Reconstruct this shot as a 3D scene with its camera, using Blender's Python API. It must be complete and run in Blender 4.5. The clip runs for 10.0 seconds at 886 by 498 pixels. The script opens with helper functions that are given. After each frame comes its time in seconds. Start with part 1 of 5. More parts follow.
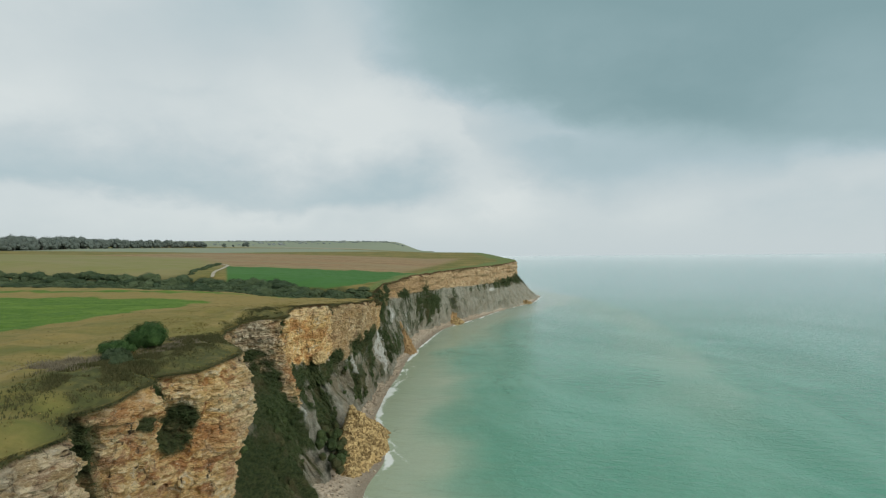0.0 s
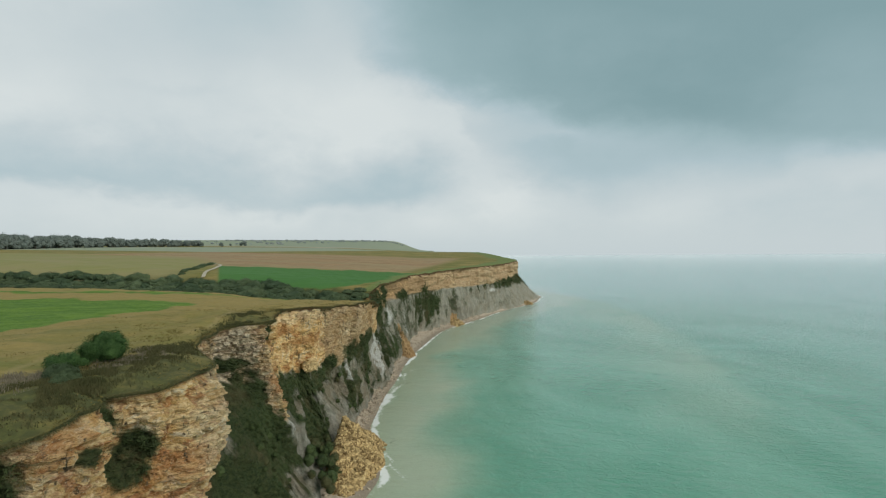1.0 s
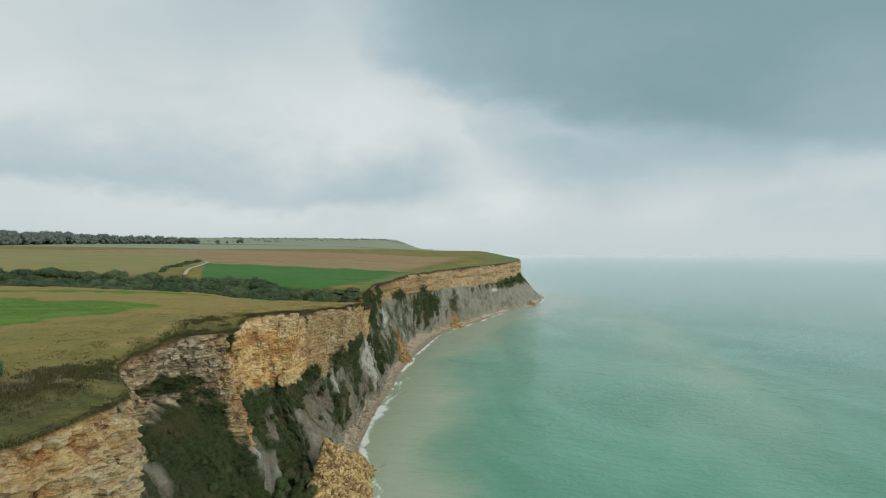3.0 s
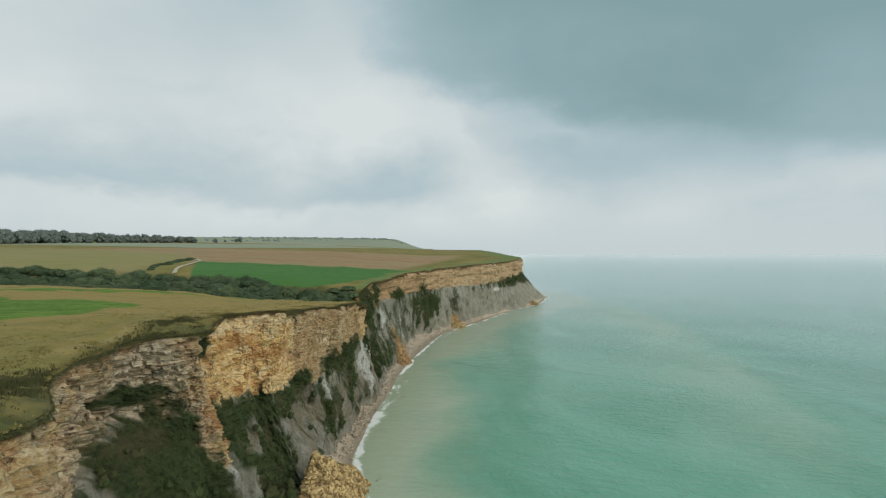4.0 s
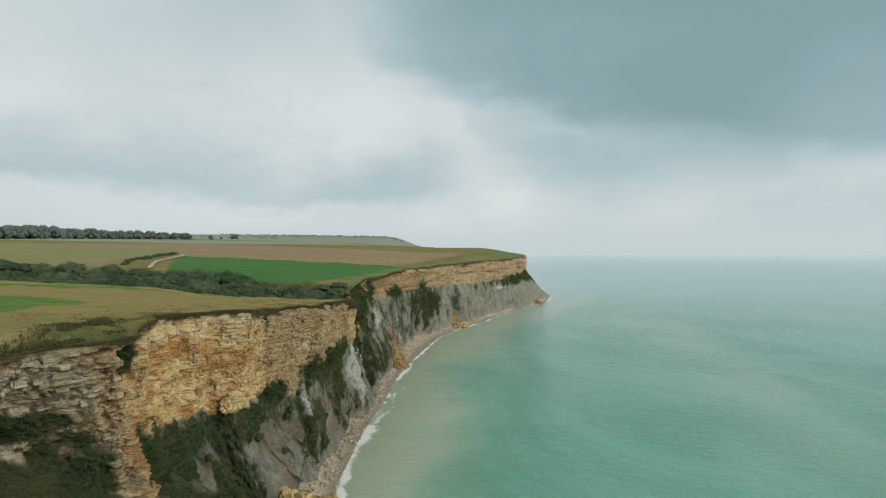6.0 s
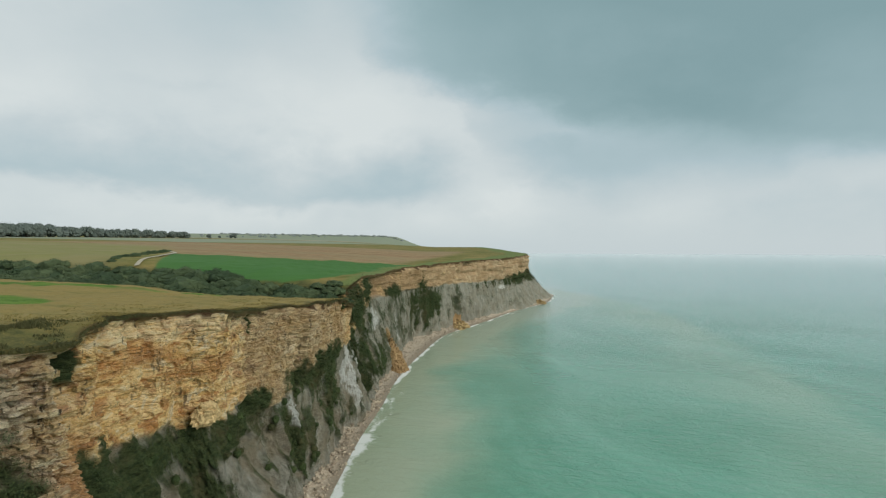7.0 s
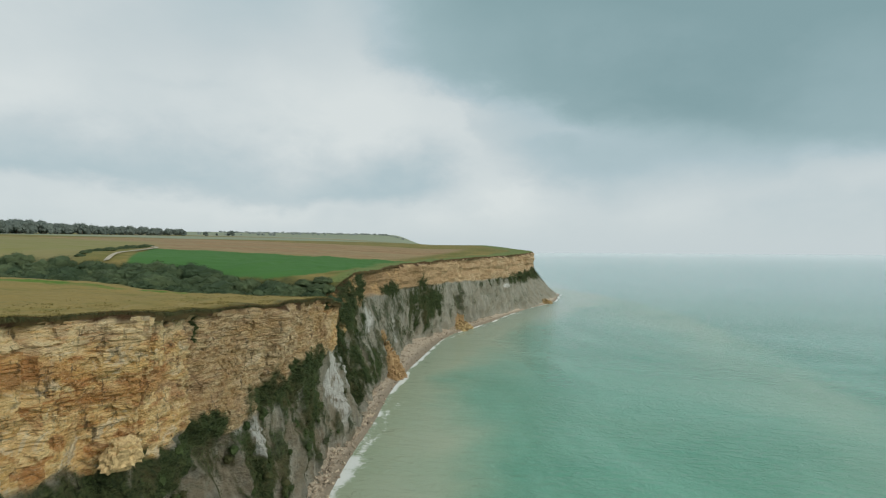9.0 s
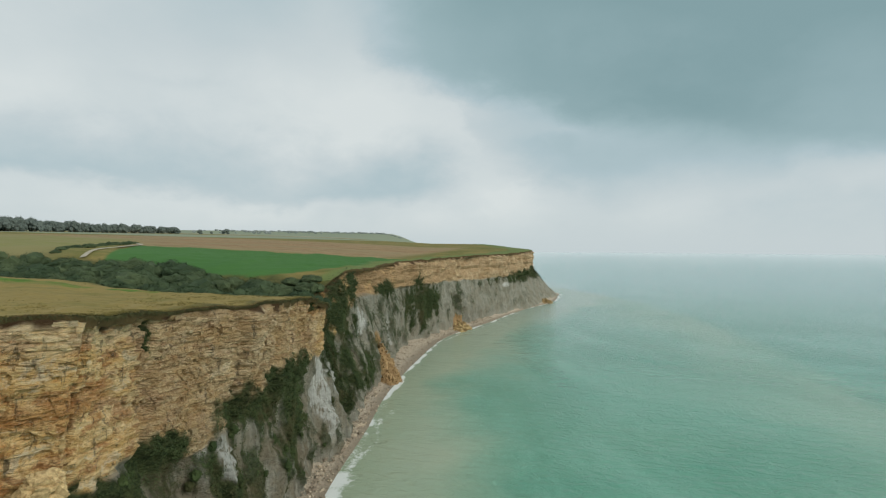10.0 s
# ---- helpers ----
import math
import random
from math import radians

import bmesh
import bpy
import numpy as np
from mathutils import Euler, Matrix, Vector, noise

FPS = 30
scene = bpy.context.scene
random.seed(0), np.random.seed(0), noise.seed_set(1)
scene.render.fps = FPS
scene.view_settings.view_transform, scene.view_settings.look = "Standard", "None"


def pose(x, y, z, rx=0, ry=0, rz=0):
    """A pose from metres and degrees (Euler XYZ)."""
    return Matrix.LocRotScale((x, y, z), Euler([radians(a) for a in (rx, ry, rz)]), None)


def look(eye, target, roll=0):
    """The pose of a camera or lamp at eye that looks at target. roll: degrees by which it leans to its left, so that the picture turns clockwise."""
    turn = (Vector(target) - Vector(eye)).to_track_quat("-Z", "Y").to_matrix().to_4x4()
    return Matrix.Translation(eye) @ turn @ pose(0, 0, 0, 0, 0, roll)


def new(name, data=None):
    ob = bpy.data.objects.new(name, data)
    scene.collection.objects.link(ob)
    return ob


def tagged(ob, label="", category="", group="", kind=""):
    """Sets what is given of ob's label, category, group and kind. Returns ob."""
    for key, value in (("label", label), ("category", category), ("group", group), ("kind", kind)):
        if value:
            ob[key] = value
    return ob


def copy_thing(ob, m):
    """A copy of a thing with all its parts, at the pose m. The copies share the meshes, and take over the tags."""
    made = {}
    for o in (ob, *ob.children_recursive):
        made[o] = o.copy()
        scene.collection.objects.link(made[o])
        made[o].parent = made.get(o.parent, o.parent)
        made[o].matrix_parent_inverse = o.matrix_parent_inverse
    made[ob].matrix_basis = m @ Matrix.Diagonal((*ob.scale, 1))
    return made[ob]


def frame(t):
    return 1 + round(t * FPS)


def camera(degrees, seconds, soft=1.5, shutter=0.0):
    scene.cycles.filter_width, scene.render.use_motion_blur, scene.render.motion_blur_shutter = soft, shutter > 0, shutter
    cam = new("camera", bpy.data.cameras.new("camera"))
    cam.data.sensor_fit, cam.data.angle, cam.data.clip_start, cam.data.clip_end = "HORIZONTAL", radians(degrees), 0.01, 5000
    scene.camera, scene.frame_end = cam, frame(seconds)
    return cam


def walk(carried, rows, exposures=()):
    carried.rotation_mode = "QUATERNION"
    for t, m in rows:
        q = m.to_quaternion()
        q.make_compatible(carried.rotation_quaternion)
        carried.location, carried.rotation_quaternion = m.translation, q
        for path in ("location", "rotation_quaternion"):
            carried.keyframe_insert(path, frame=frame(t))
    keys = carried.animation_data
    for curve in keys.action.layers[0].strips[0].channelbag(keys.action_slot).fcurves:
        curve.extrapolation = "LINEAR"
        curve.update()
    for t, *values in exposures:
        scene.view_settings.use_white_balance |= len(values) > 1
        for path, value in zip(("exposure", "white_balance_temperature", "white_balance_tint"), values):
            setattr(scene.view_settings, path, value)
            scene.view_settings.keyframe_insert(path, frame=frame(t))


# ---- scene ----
cam = camera(83.9, 10.0, 1.2)
PATH = [
    (0, (2.511, -3.198, 57.94), (2.506, -1.198, 57.946), -0.4),
    (0.5, (2.324, 1.901, 57.944), (2.32, 3.901, 57.949), -0.3),
    (1, (2.22, 6.901, 57.921), (2.218, 8.901, 57.925), -0.3),
    (1.5, (2.404, 11.813, 57.841), (2.4, 13.813, 57.845), -0.2),
    (2, (2.496, 16.625, 57.665), (2.492, 18.625, 57.668), -0.2),
    (2.5, (2.573, 21.389, 57.456), (2.569, 23.389, 57.457), -0.0),
    (4, (2.323, 37.332, 55.643), (2.318, 39.332, 55.642), 0.0),
    (4.5, (2.283, 42.765, 55.104), (2.276, 44.765, 55.101), 0.1),
    (5, (2.051, 47.965, 54.572), (2.046, 49.965, 54.568), 0.2),
    (5.5, (1.912, 53.154, 53.909), (1.907, 55.154, 53.904), 0.2),
    (7, (1.511, 68.986, 51.919), (1.504, 70.986, 51.913), 0.3),
    (7.5, (1.466, 74.002, 51.374), (1.457, 76.002, 51.367), 0.4),
    (8, (1.452, 79.187, 50.885), (1.442, 81.187, 50.875), 0.4),
    (8.5, (1.337, 84.317, 50.202), (1.326, 86.317, 50.194), 0.4),
    (9, (1.178, 89.557, 49.654), (1.166, 91.557, 49.645), 0.4),
    (9.5, (1.221, 95.044, 49.124), (1.213, 97.044, 49.114), 0.4),
    (10, (1.173, 100.256, 48.727), (1.171, 102.256, 48.715), 0.5),
]
walk(cam, [(t, look(eye, target, roll)) for t, eye, target, roll in PATH])

# ---- world, sun, exposure ----
scene.view_settings.exposure = 0.0


def put(nt, sock, value):
    if hasattr(value, "is_output"):
        nt.links.new(value, sock)
    else:
        sock.default_value = value


def calc(nt, op, a, b=0.0, clamp=False):
    n = nt.nodes.new("ShaderNodeMath")
    n.operation, n.use_clamp = op, clamp
    put(nt, n.inputs[0], a)
    put(nt, n.inputs[1], b)
    return n.outputs[0]


def blend(nt, fac, a, b):
    n = nt.nodes.new("ShaderNodeMix")
    n.data_type = "RGBA"
    put(nt, n.inputs[0], fac)
    put(nt, n.inputs[6], a if hasattr(a, "is_output") else (*a, 1))
    put(nt, n.inputs[7], b if hasattr(b, "is_output") else (*b, 1))
    return n.outputs[2]


def ramp(nt, value, lo, hi, out_lo=0.0, out_hi=1.0):
    n = nt.nodes.new("ShaderNodeMapRange")
    n.interpolation_type = "SMOOTHSTEP"
    put(nt, n.inputs[0], value)
    for k, v in ((1, lo), (2, hi), (3, out_lo), (4, out_hi)):
        n.inputs[k].default_value = v
    return n.outputs[0]


def stretched(nt, coords, scale):
    n = nt.nodes.new("ShaderNodeMapping")
    n.inputs["Scale"].default_value = scale
    nt.links.new(coords, n.inputs[0])
    return n.outputs[0]


def grain(nt, coords, scale, detail=4.0, rough=0.55, warp=0.0):
    n = nt.nodes.new("ShaderNodeTexNoise")
    nt.links.new(coords, n.inputs["Vector"])
    n.inputs["Scale"].default_value, n.inputs["Detail"].default_value = scale, detail
    n.inputs["Roughness"].default_value, n.inputs["Distortion"].default_value = rough, warp
    return n.outputs[0]


SUN_UP, SUN_ROUND = radians(33), radians(122)
world = bpy.data.worlds.new("overcast_sky")
scene.world = world
world.use_nodes = True
wt = world.node_tree
wt.nodes.clear()
w_out = wt.nodes.new("ShaderNodeOutputWorld")
w_bg = wt.nodes.new("ShaderNodeBackground")
wt.links.new(w_bg.outputs[0], w_out.inputs[0])
clear = wt.nodes.new("ShaderNodeTexSky")
clear.sky_type, clear.sun_disc, clear.sun_elevation, clear.sun_rotation = "NISHITA", False, SUN_UP, SUN_ROUND
coords = wt.nodes.new("ShaderNodeTexCoord").outputs["Generated"]
parts = wt.nodes.new("ShaderNodeSeparateXYZ")
wt.links.new(coords, parts.inputs[0])
ahead = calc(wt, "MAXIMUM", parts.outputs[1], 0.12)
billow = grain(wt, stretched(wt, coords, (1, 1, 1.6)), 2.8, 8, 0.55, 0.0)
wisps = grain(wt, stretched(wt, coords, (1.0, 1, 1.5)), 5.0, 8, 0.55, 0.0)
fluff = calc(wt, "SUBTRACT", billow, 0.5)
fine = calc(wt, "SUBTRACT", wisps, 0.5)
tufts_of = grain(wt, stretched(wt, coords, (1.0, 1, 1.7)), 13.0, 6, 0.6, 0.3)
small = calc(wt, "SUBTRACT", tufts_of, 0.5)
u_at, v_at = calc(wt, "DIVIDE", parts.outputs[0], ahead), calc(wt, "DIVIDE", parts.outputs[2], ahead)
su = calc(wt, "ADD", u_at, calc(wt, "ADD", calc(wt, "MULTIPLY", fluff, 0.22), calc(wt, "MULTIPLY", small, 0.08)))
sv = calc(wt, "ADD", v_at, calc(wt, "ADD", calc(wt, "MULTIPLY", fine, 0.12), calc(wt, "MULTIPLY", small, 0.05)))


def puff(u, v, ru, rv, weight):
    a = calc(wt, "POWER", calc(wt, "DIVIDE", calc(wt, "SUBTRACT", su, u), ru), 2.0)
    b = calc(wt, "POWER", calc(wt, "DIVIDE", calc(wt, "SUBTRACT", sv, v), rv), 2.0)
    return calc(wt, "MULTIPLY", calc(wt, "EXPONENT", calc(wt, "MULTIPLY", calc(wt, "ADD", a, b), -1.0)), weight)


def rim(*knots):
    """The lower rim of a cloud bank: its height over the horizon, from knots across the sky."""
    n = wt.nodes.new("ShaderNodeValToRGB")
    n.color_ramp.interpolation = "B_SPLINE"
    wt.links.new(calc(wt, "DIVIDE", calc(wt, "ADD", su, 1.0), 2.0), n.inputs[0])
    e = n.color_ramp.elements
    while len(e) < len(knots):
        e.new(0.5)
    for stop, (u, v) in zip(e, knots):
        stop.position, stop.color = (u + 1) / 2, (v, v, v, 1)
    return calc(wt, "SUBTRACT", sv, n.outputs[0])


# The great dark bank out to sea, the paler one under it, and the grey bar low over the fields.
over_a = rim((-0.50, 0.74), (-0.30, 0.52), (-0.17, 0.37), (-0.08, 0.31), (0.09, 0.300), (0.21, 0.262), (0.30, 0.232), (0.58, 0.195), (0.90, 0.20))
over_b = rim((-0.03, 0.34), (0.03, 0.26), (0.065, 0.175), (0.13, 0.138), (0.21, 0.116), (0.30, 0.078), (0.36, 0.094), (0.46, 0.116), (0.66, 0.126), (0.71, 0.172), (0.90, 0.182))
over_c = rim((-0.90, 0.145), (-0.75, 0.124), (-0.66, 0.104), (-0.50, 0.088), (-0.30, 0.070), (-0.22, 0.066), (-0.17, 0.080), (-0.10, 0.088), (0.02, 0.112))
bank_a = calc(wt, "MULTIPLY", calc(wt, "ADD", calc(wt, "MULTIPLY", ramp(wt, over_a, -0.02, 0.07, 0.0, 0.55), ramp(wt, su, -0.26, 0.0)), ramp(wt, over_a, -0.06, 0.30, 0.0, 0.45)), ramp(wt, su, -0.34, 0.10, 0.35, 1.0))
bank_b = calc(wt, "MULTIPLY", ramp(wt, over_b, -0.030, 0.085), ramp(wt, su, -0.05, 0.24, 0.2, 1.0))
bar_c = calc(wt, "MULTIPLY", calc(wt, "MULTIPLY", ramp(wt, over_c, -0.014, 0.030), ramp(wt, over_c, 0.18, 0.02)), ramp(wt, su, 0.06, -0.10))
veil = calc(wt, "MULTIPLY", bank_b, calc(wt, "SUBTRACT", 1.0, bank_a))
shade = calc(wt, "SUBTRACT", 0.905, calc(wt, "MULTIPLY", ramp(wt, su, 0.0, 0.95), 0.17))
for weight, mask in ((-0.92, bank_a), (-0.35, veil), (-0.30, bar_c)):
    shade = calc(wt, "ADD", shade, calc(wt, "MULTIPLY", mask, weight))
for blob in ((-0.17, 0.26, 0.15, 0.07, 0.12), (-0.42, 0.49, 0.24, 0.08, -0.16), (-0.88, 0.36, 0.22, 0.05, 0.04), (-0.55, 0.335, 0.12, 0.014, -0.05),
             (0.45, 0.46, 0.30, 0.07, 0.10), (0.86, 0.36, 0.24, 0.22, 0.26), (0.13, 0.36, 0.14, 0.08, -0.06), (0.13, 0.112, 0.06, 0.03, 0.10), (0.36, 0.29, 0.20, 0.03, -0.06), (0.22, 0.235, 0.10, 0.02, 0.10)):
    shade = calc(wt, "ADD", shade, puff(*blob))
shade = calc(wt, "ADD", shade, calc(wt, "ADD", calc(wt, "ADD", calc(wt, "MULTIPLY", fluff, 0.34), calc(wt, "MULTIPLY", fine, 0.26)), calc(wt, "MULTIPLY", small, 0.07)))
low = ramp(wt, parts.outputs[2], -0.01, 0.07)
shade = calc(wt, "ADD", calc(wt, "MULTIPLY", shade, low), calc(wt, "MULTIPLY", calc(wt, "SUBTRACT", 1.0, low), 0.80))
tone = wt.nodes.new("ShaderNodeValToRGB")
wt.links.new(shade, tone.inputs[0])
e = tone.color_ramp.elements
e[0].position, e[0].color = 0.0, (0.235, 0.362, 0.385, 1)
e[1].position, e[1].color = 1.0, (0.69, 0.745, 0.745, 1)
for at, colour in ((0.30, (0.335, 0.465, 0.495, 1)), (0.55, (0.435, 0.55, 0.59, 1)), (0.80, (0.57, 0.645, 0.665, 1))):
    e.new(at).color = colour
dim = wt.nodes.new("ShaderNodeVectorMath")
dim.operation = "SCALE"
wt.links.new(clear.outputs[0], dim.inputs[0])
dim.inputs["Scale"].default_value = 0.06
wt.links.new(blend(wt, 0.96, dim.outputs[0], tone.outputs[0]), w_bg.inputs[0])
w_bg.inputs[1].default_value = 1.0

sun = new("sun", bpy.data.lights.new("sun", "SUN"))
sun.data.energy, sun.data.angle, sun.data.color = 2.3, radians(45), (1.0, 0.94, 0.85)
to_sun = Vector((math.sin(SUN_ROUND) * math.cos(SUN_UP), math.cos(SUN_ROUND) * math.cos(SUN_UP), math.sin(SUN_UP)))
sun.matrix_world = look(to_sun * 300, (0, 0, 0))

# ---- the lie of the land ----


def spline(y, ky, kv):
    """A smooth curve through knots."""
    ky, kv = np.asarray(ky, float), np.asarray(kv, float)
    y = np.clip(np.asarray(y, float), ky[0], ky[-1])
    m = np.gradient(kv, ky)
    i = np.clip(np.searchsorted(ky, y, side="right") - 1, 0, len(ky) - 2)
    h = ky[i + 1] - ky[i]
    s = (y - ky[i]) / h
    return ((2 * s**3 - 3 * s**2 + 1) * kv[i] + (s**3 - 2 * s**2 + s) * h * m[i]
            + (3 * s**2 - 2 * s**3) * kv[i + 1] + (s**3 - s**2) * h * m[i + 1])


def smooth(a, b, v):
    s = np.clip((np.asarray(v, float) - a) / (b - a), 0, 1)
    return s * s * (3 - 2 * s)


def spin(i, j, k, seed):
    n = (i * 374761393 + j * 668265263 + k * 2147483647 + seed * 144665) & 0xFFFFFFFF
    n = ((n ^ (n >> 13)) * 1274126177) & 0xFFFFFFFF
    n = ((n ^ (n >> 16)) * 2246822519) & 0xFFFFFFFF
    return ((n ^ (n >> 15)) & 0xFFFFFF) / float(0xFFFFFF)


def lattice(x, y, z, seed=0):
    """Smooth noise from -1 to 1."""
    x, y, z = np.broadcast_arrays(*(np.asarray(v, float) for v in (x, y, z)))
    i, j, k = (np.floor(v).astype(np.int64) for v in (x, y, z))
    f, g, h = x - i, y - j, z - k
    f, g, h = (v * v * (3 - 2 * v) for v in (f, g, h))
    total = 0.0
    for a in (0, 1):
        for b in (0, 1):
            for c in (0, 1):
                total = total + spin(i + a, j + b, k + c, seed) * (f if a else 1 - f) * (g if b else 1 - g) * (h if c else 1 - h)
    return total * 2 - 1


def fbm(x, y, z=0.0, octaves=4, seed=0, gain=0.5):
    total, amp, freq = 0.0, 1.0, 1.0
    for o in range(octaves):
        total = total + amp * lattice(np.asarray(x) * freq, np.asarray(y) * freq, np.asarray(z) * freq, seed + o * 17)
        amp, freq = amp * gain, freq * 2.03
    return total


# Along the coast: how far out the cliff's top edge, the foot of its limestone, its base and the water's edge lie.
TOP_Y = (-60, 0, 30, 41, 46, 49, 52, 58, 61, 63.3, 66, 68.5, 72, 76, 79, 82, 86, 90, 96, 103, 108, 112, 114.5, 117, 119.5, 121, 124, 126, 129, 135, 140.5, 144, 147, 150, 155, 162, 168, 173, 183, 194,
         206, 218, 232, 246, 260, 300, 335, 364, 385, 405, 454, 490, 530, 580, 604, 640, 700, 800, 1000, 1300, 1500, 1800, 2100)
TOP_X = (-40, -38, -37, -37, -35.5, -38, -35.6, -36, -35.6, -37, -34.2, -32.2, -31.7, -31.3, -31.6, -33.6, -37.2, -39.6, -41.6, -42.3, -43.2, -41.4, -39.4, -37.8, -37.0, -38.0, -37.0, -38.4, -40.2, -40.6, -40.2, -37.6, -32.6, -32.2, -33.8, -33.2,
         -31, -29, -27.2, -25.8, -24.5, -27, -34, -35, -30, -24, -17.5, -6, 2, 12, 40, 59, 73, 87, 89, 88, 86, 85, 74, 20, -20, -50, -45)
FOOT_Y = (-60, 46, 60, 68, 74, 80, 86, 92, 103, 108, 113, 119, 122, 126, 135, 141, 147, 155, 166, 176, 188, 204, 218, 232, 246, 260, 300, 380, 500, 600, 2100)
FOOT_Z = (20, 20, 19, 19, 19, 20, 24, 27, 30.5, 31, 29, 20, 21, 26, 26.5, 26, 24, 23.5, 22, 22, 22.5, 24, 24, 22, 24, 29, 30, 28.5, 26, 27, 40)
FOOT_IN = (-3, -2, -3, -1.2, -1.6, -1.4, -1.5, 0.3, 0.5, 1, 0, -2.6, -1.5, 0, -0.6, -0.4, 3.2, 0.6, 0.6, 0.8, 1.5, 2.0, 1, -3, -4, -1, -1, -1, -1, -1, -6)
BASE_Y = (-60, 30, 74, 114, 135, 157, 176, 188, 204, 218, 246, 260, 300, 335, 364, 385, 405, 454, 490, 530, 580, 604, 640, 700, 800, 1000, 1300, 1500, 1800, 2100)
BASE_X = (-22, -24, -25, -26.5, -27.6, -27.4, -26.4, -25.4, -24.4, -23.0, -22.6, -22, -20, -15.5, -3, 7, 17, 46, 68, 88, 109, 116, 112, 108, 106, 94, 42, 5, -30, -25)
SHORE_Y = (-60, 100, 117, 133, 152, 165, 183, 200, 230, 250, 297, 310, 363, 419, 457, 514, 526, 590, 616, 640, 700, 1000, 1300, 1500, 2100)
SHORE_X = (-14, -16, -17, -14.5, -18, -21.6, -21.8, -21.4, -18.8, -18, -12, -9.5, 3, 32, 50, 84, 92, 115, 122, 120, 116, 104, 55, 15, -10)


def top_x(y):
    return spline(y, TOP_Y, TOP_X)


def ragged_at(y):
    """How far the turf's edge strays from the smooth line."""
    return (0.5 + 0.4 * smooth(95, 115, y)) * fbm(np.asarray(y) / 5.0, 3.3, 0, 4, 5) * (np.asarray(y) < 700)


def base_x(y):
    return spline(y, BASE_Y, BASE_X)


def shore_x(y):
    return spline(y, SHORE_Y, SHORE_X)


def valley(x, y):
    return y - (230 + 0.30 * (-25 - x))


def ground_z(x, y):
    x, y = np.asarray(x, float), np.asarray(y, float)
    near = spline(y, (0, 44, 54, 66, 80, 100, 116, 124, 134, 147, 160, 185, 208, 270), (39.8, 40.8, 42.4, 42.6, 42.8, 43.0, 43.4, 43.6, 42.6, 41.7, 40.9, 39.3, 37.9, 37))
    near = near + (40.3 - near) * smooth(10, 80, -40 - x)
    inland = np.maximum(-20 - x, 0)
    far = 40.3 + 0.017 * np.clip(y - 270, 0, 740) + 18.5 * (1 - np.exp(-inland / 350)) + 0.030 * np.maximum(y - 1000, 0) * smooth(-85, -240, x)
    d = valley(x, y)
    z = near + (far - near) * smooth(-15, 35, d)
    brow = top_x(y) - x
    z = z - smooth(6.5, 0.0, brow) * (0.9 * smooth(84, 90, y) * smooth(123, 119.5, y) + 1.2 * smooth(92, 84, y))
    return z - (5.5 + 2.5 * smooth(-90, -30, x)) * np.exp(-((d / 17.0) ** 2))


def hummock_at(x, y):
    return (fbm(x / 9, y / 9, 0, 3, 8) * 0.45 + fbm(x / 2.2, y / 2.2, 0, 3, 9) * 0.14) * smooth(900, 300, y)


def sheet(name, points, marks, material):
    """A mesh from a grid of points, with a value per point for each mark."""
    rows, cols = points.shape[:2]
    mesh = bpy.data.meshes.new(name)
    mesh.vertices.add(rows * cols)
    mesh.vertices.foreach_set("co", points.reshape(-1).astype(np.float32))
    a = (np.arange(rows - 1)[:, None] * cols + np.arange(cols - 1)[None, :]).reshape(-1)
    quads = np.stack([a, a + 1, a + cols + 1, a + cols], 1).astype(np.int32)
    mesh.loops.add(quads.size)
    mesh.polygons.add(len(quads))
    mesh.loops.foreach_set("vertex_index", quads.reshape(-1))
    mesh.polygons.foreach_set("loop_start", np.arange(len(quads), dtype=np.int32) * 4)
    mesh.polygons.foreach_set("use_smooth", np.ones(len(quads), dtype=bool))
    mesh.update(calc_edges=True)
    for key, values in marks.items():
        layer = mesh.attributes.new(key, "FLOAT", "POINT")
        layer.data.foreach_set("value", np.broadcast_to(values, (rows, cols)).reshape(-1).astype(np.float32))
    mesh.materials.append(material)
    return new(name, mesh)


def soup(name, verts, faces, material, smooth_faces=False):
    mesh = bpy.data.meshes.new(name)
    mesh.from_pydata([tuple(v) for v in np.asarray(verts, float)], [], [tuple(int(i) for i in f) for f in faces])
    if smooth_faces:
        mesh.polygons.foreach_set("use_smooth", np.ones(len(mesh.polygons), dtype=bool))
    mesh.materials.append(material)
    return mesh


def part(name, mesh, parent, label=""):
    ob = new(name, mesh)
    ob.parent = parent
    return tagged(ob, label)


# ---- materials ----


def material(name):
    m = bpy.data.materials.new(name)
    m.use_nodes = True
    nt = m.node_tree
    return m, nt, nt.nodes["Principled BSDF"], nt.nodes.new("ShaderNodeTexCoord").outputs["Object"]


def mark(nt, key):
    n = nt.nodes.new("ShaderNodeAttribute")
    n.attribute_name = key
    return n.outputs["Fac"]


def relief(nt, bsdf, height, strength, distance):
    n = nt.nodes.new("ShaderNodeBump")
    n.inputs["Strength"].default_value, n.inputs["Distance"].default_value = strength, distance
    nt.links.new(height, n.inputs["Height"])
    nt.links.new(n.outputs[0], bsdf.inputs["Normal"])


def cells(nt, coords, scale, edge):
    """Broken blocks: the distance to a block's edge, or a value of its own for each block."""
    n = nt.nodes.new("ShaderNodeTexVoronoi")
    n.feature = "DISTANCE_TO_EDGE" if edge else "F1"
    nt.links.new(coords, n.inputs["Vector"])
    n.inputs["Scale"].default_value = scale
    if edge:
        return n.outputs["Distance"]
    part_ = nt.nodes.new("ShaderNodeSeparateColor")
    nt.links.new(n.outputs["Color"], part_.inputs[0])
    return part_.outputs[0]


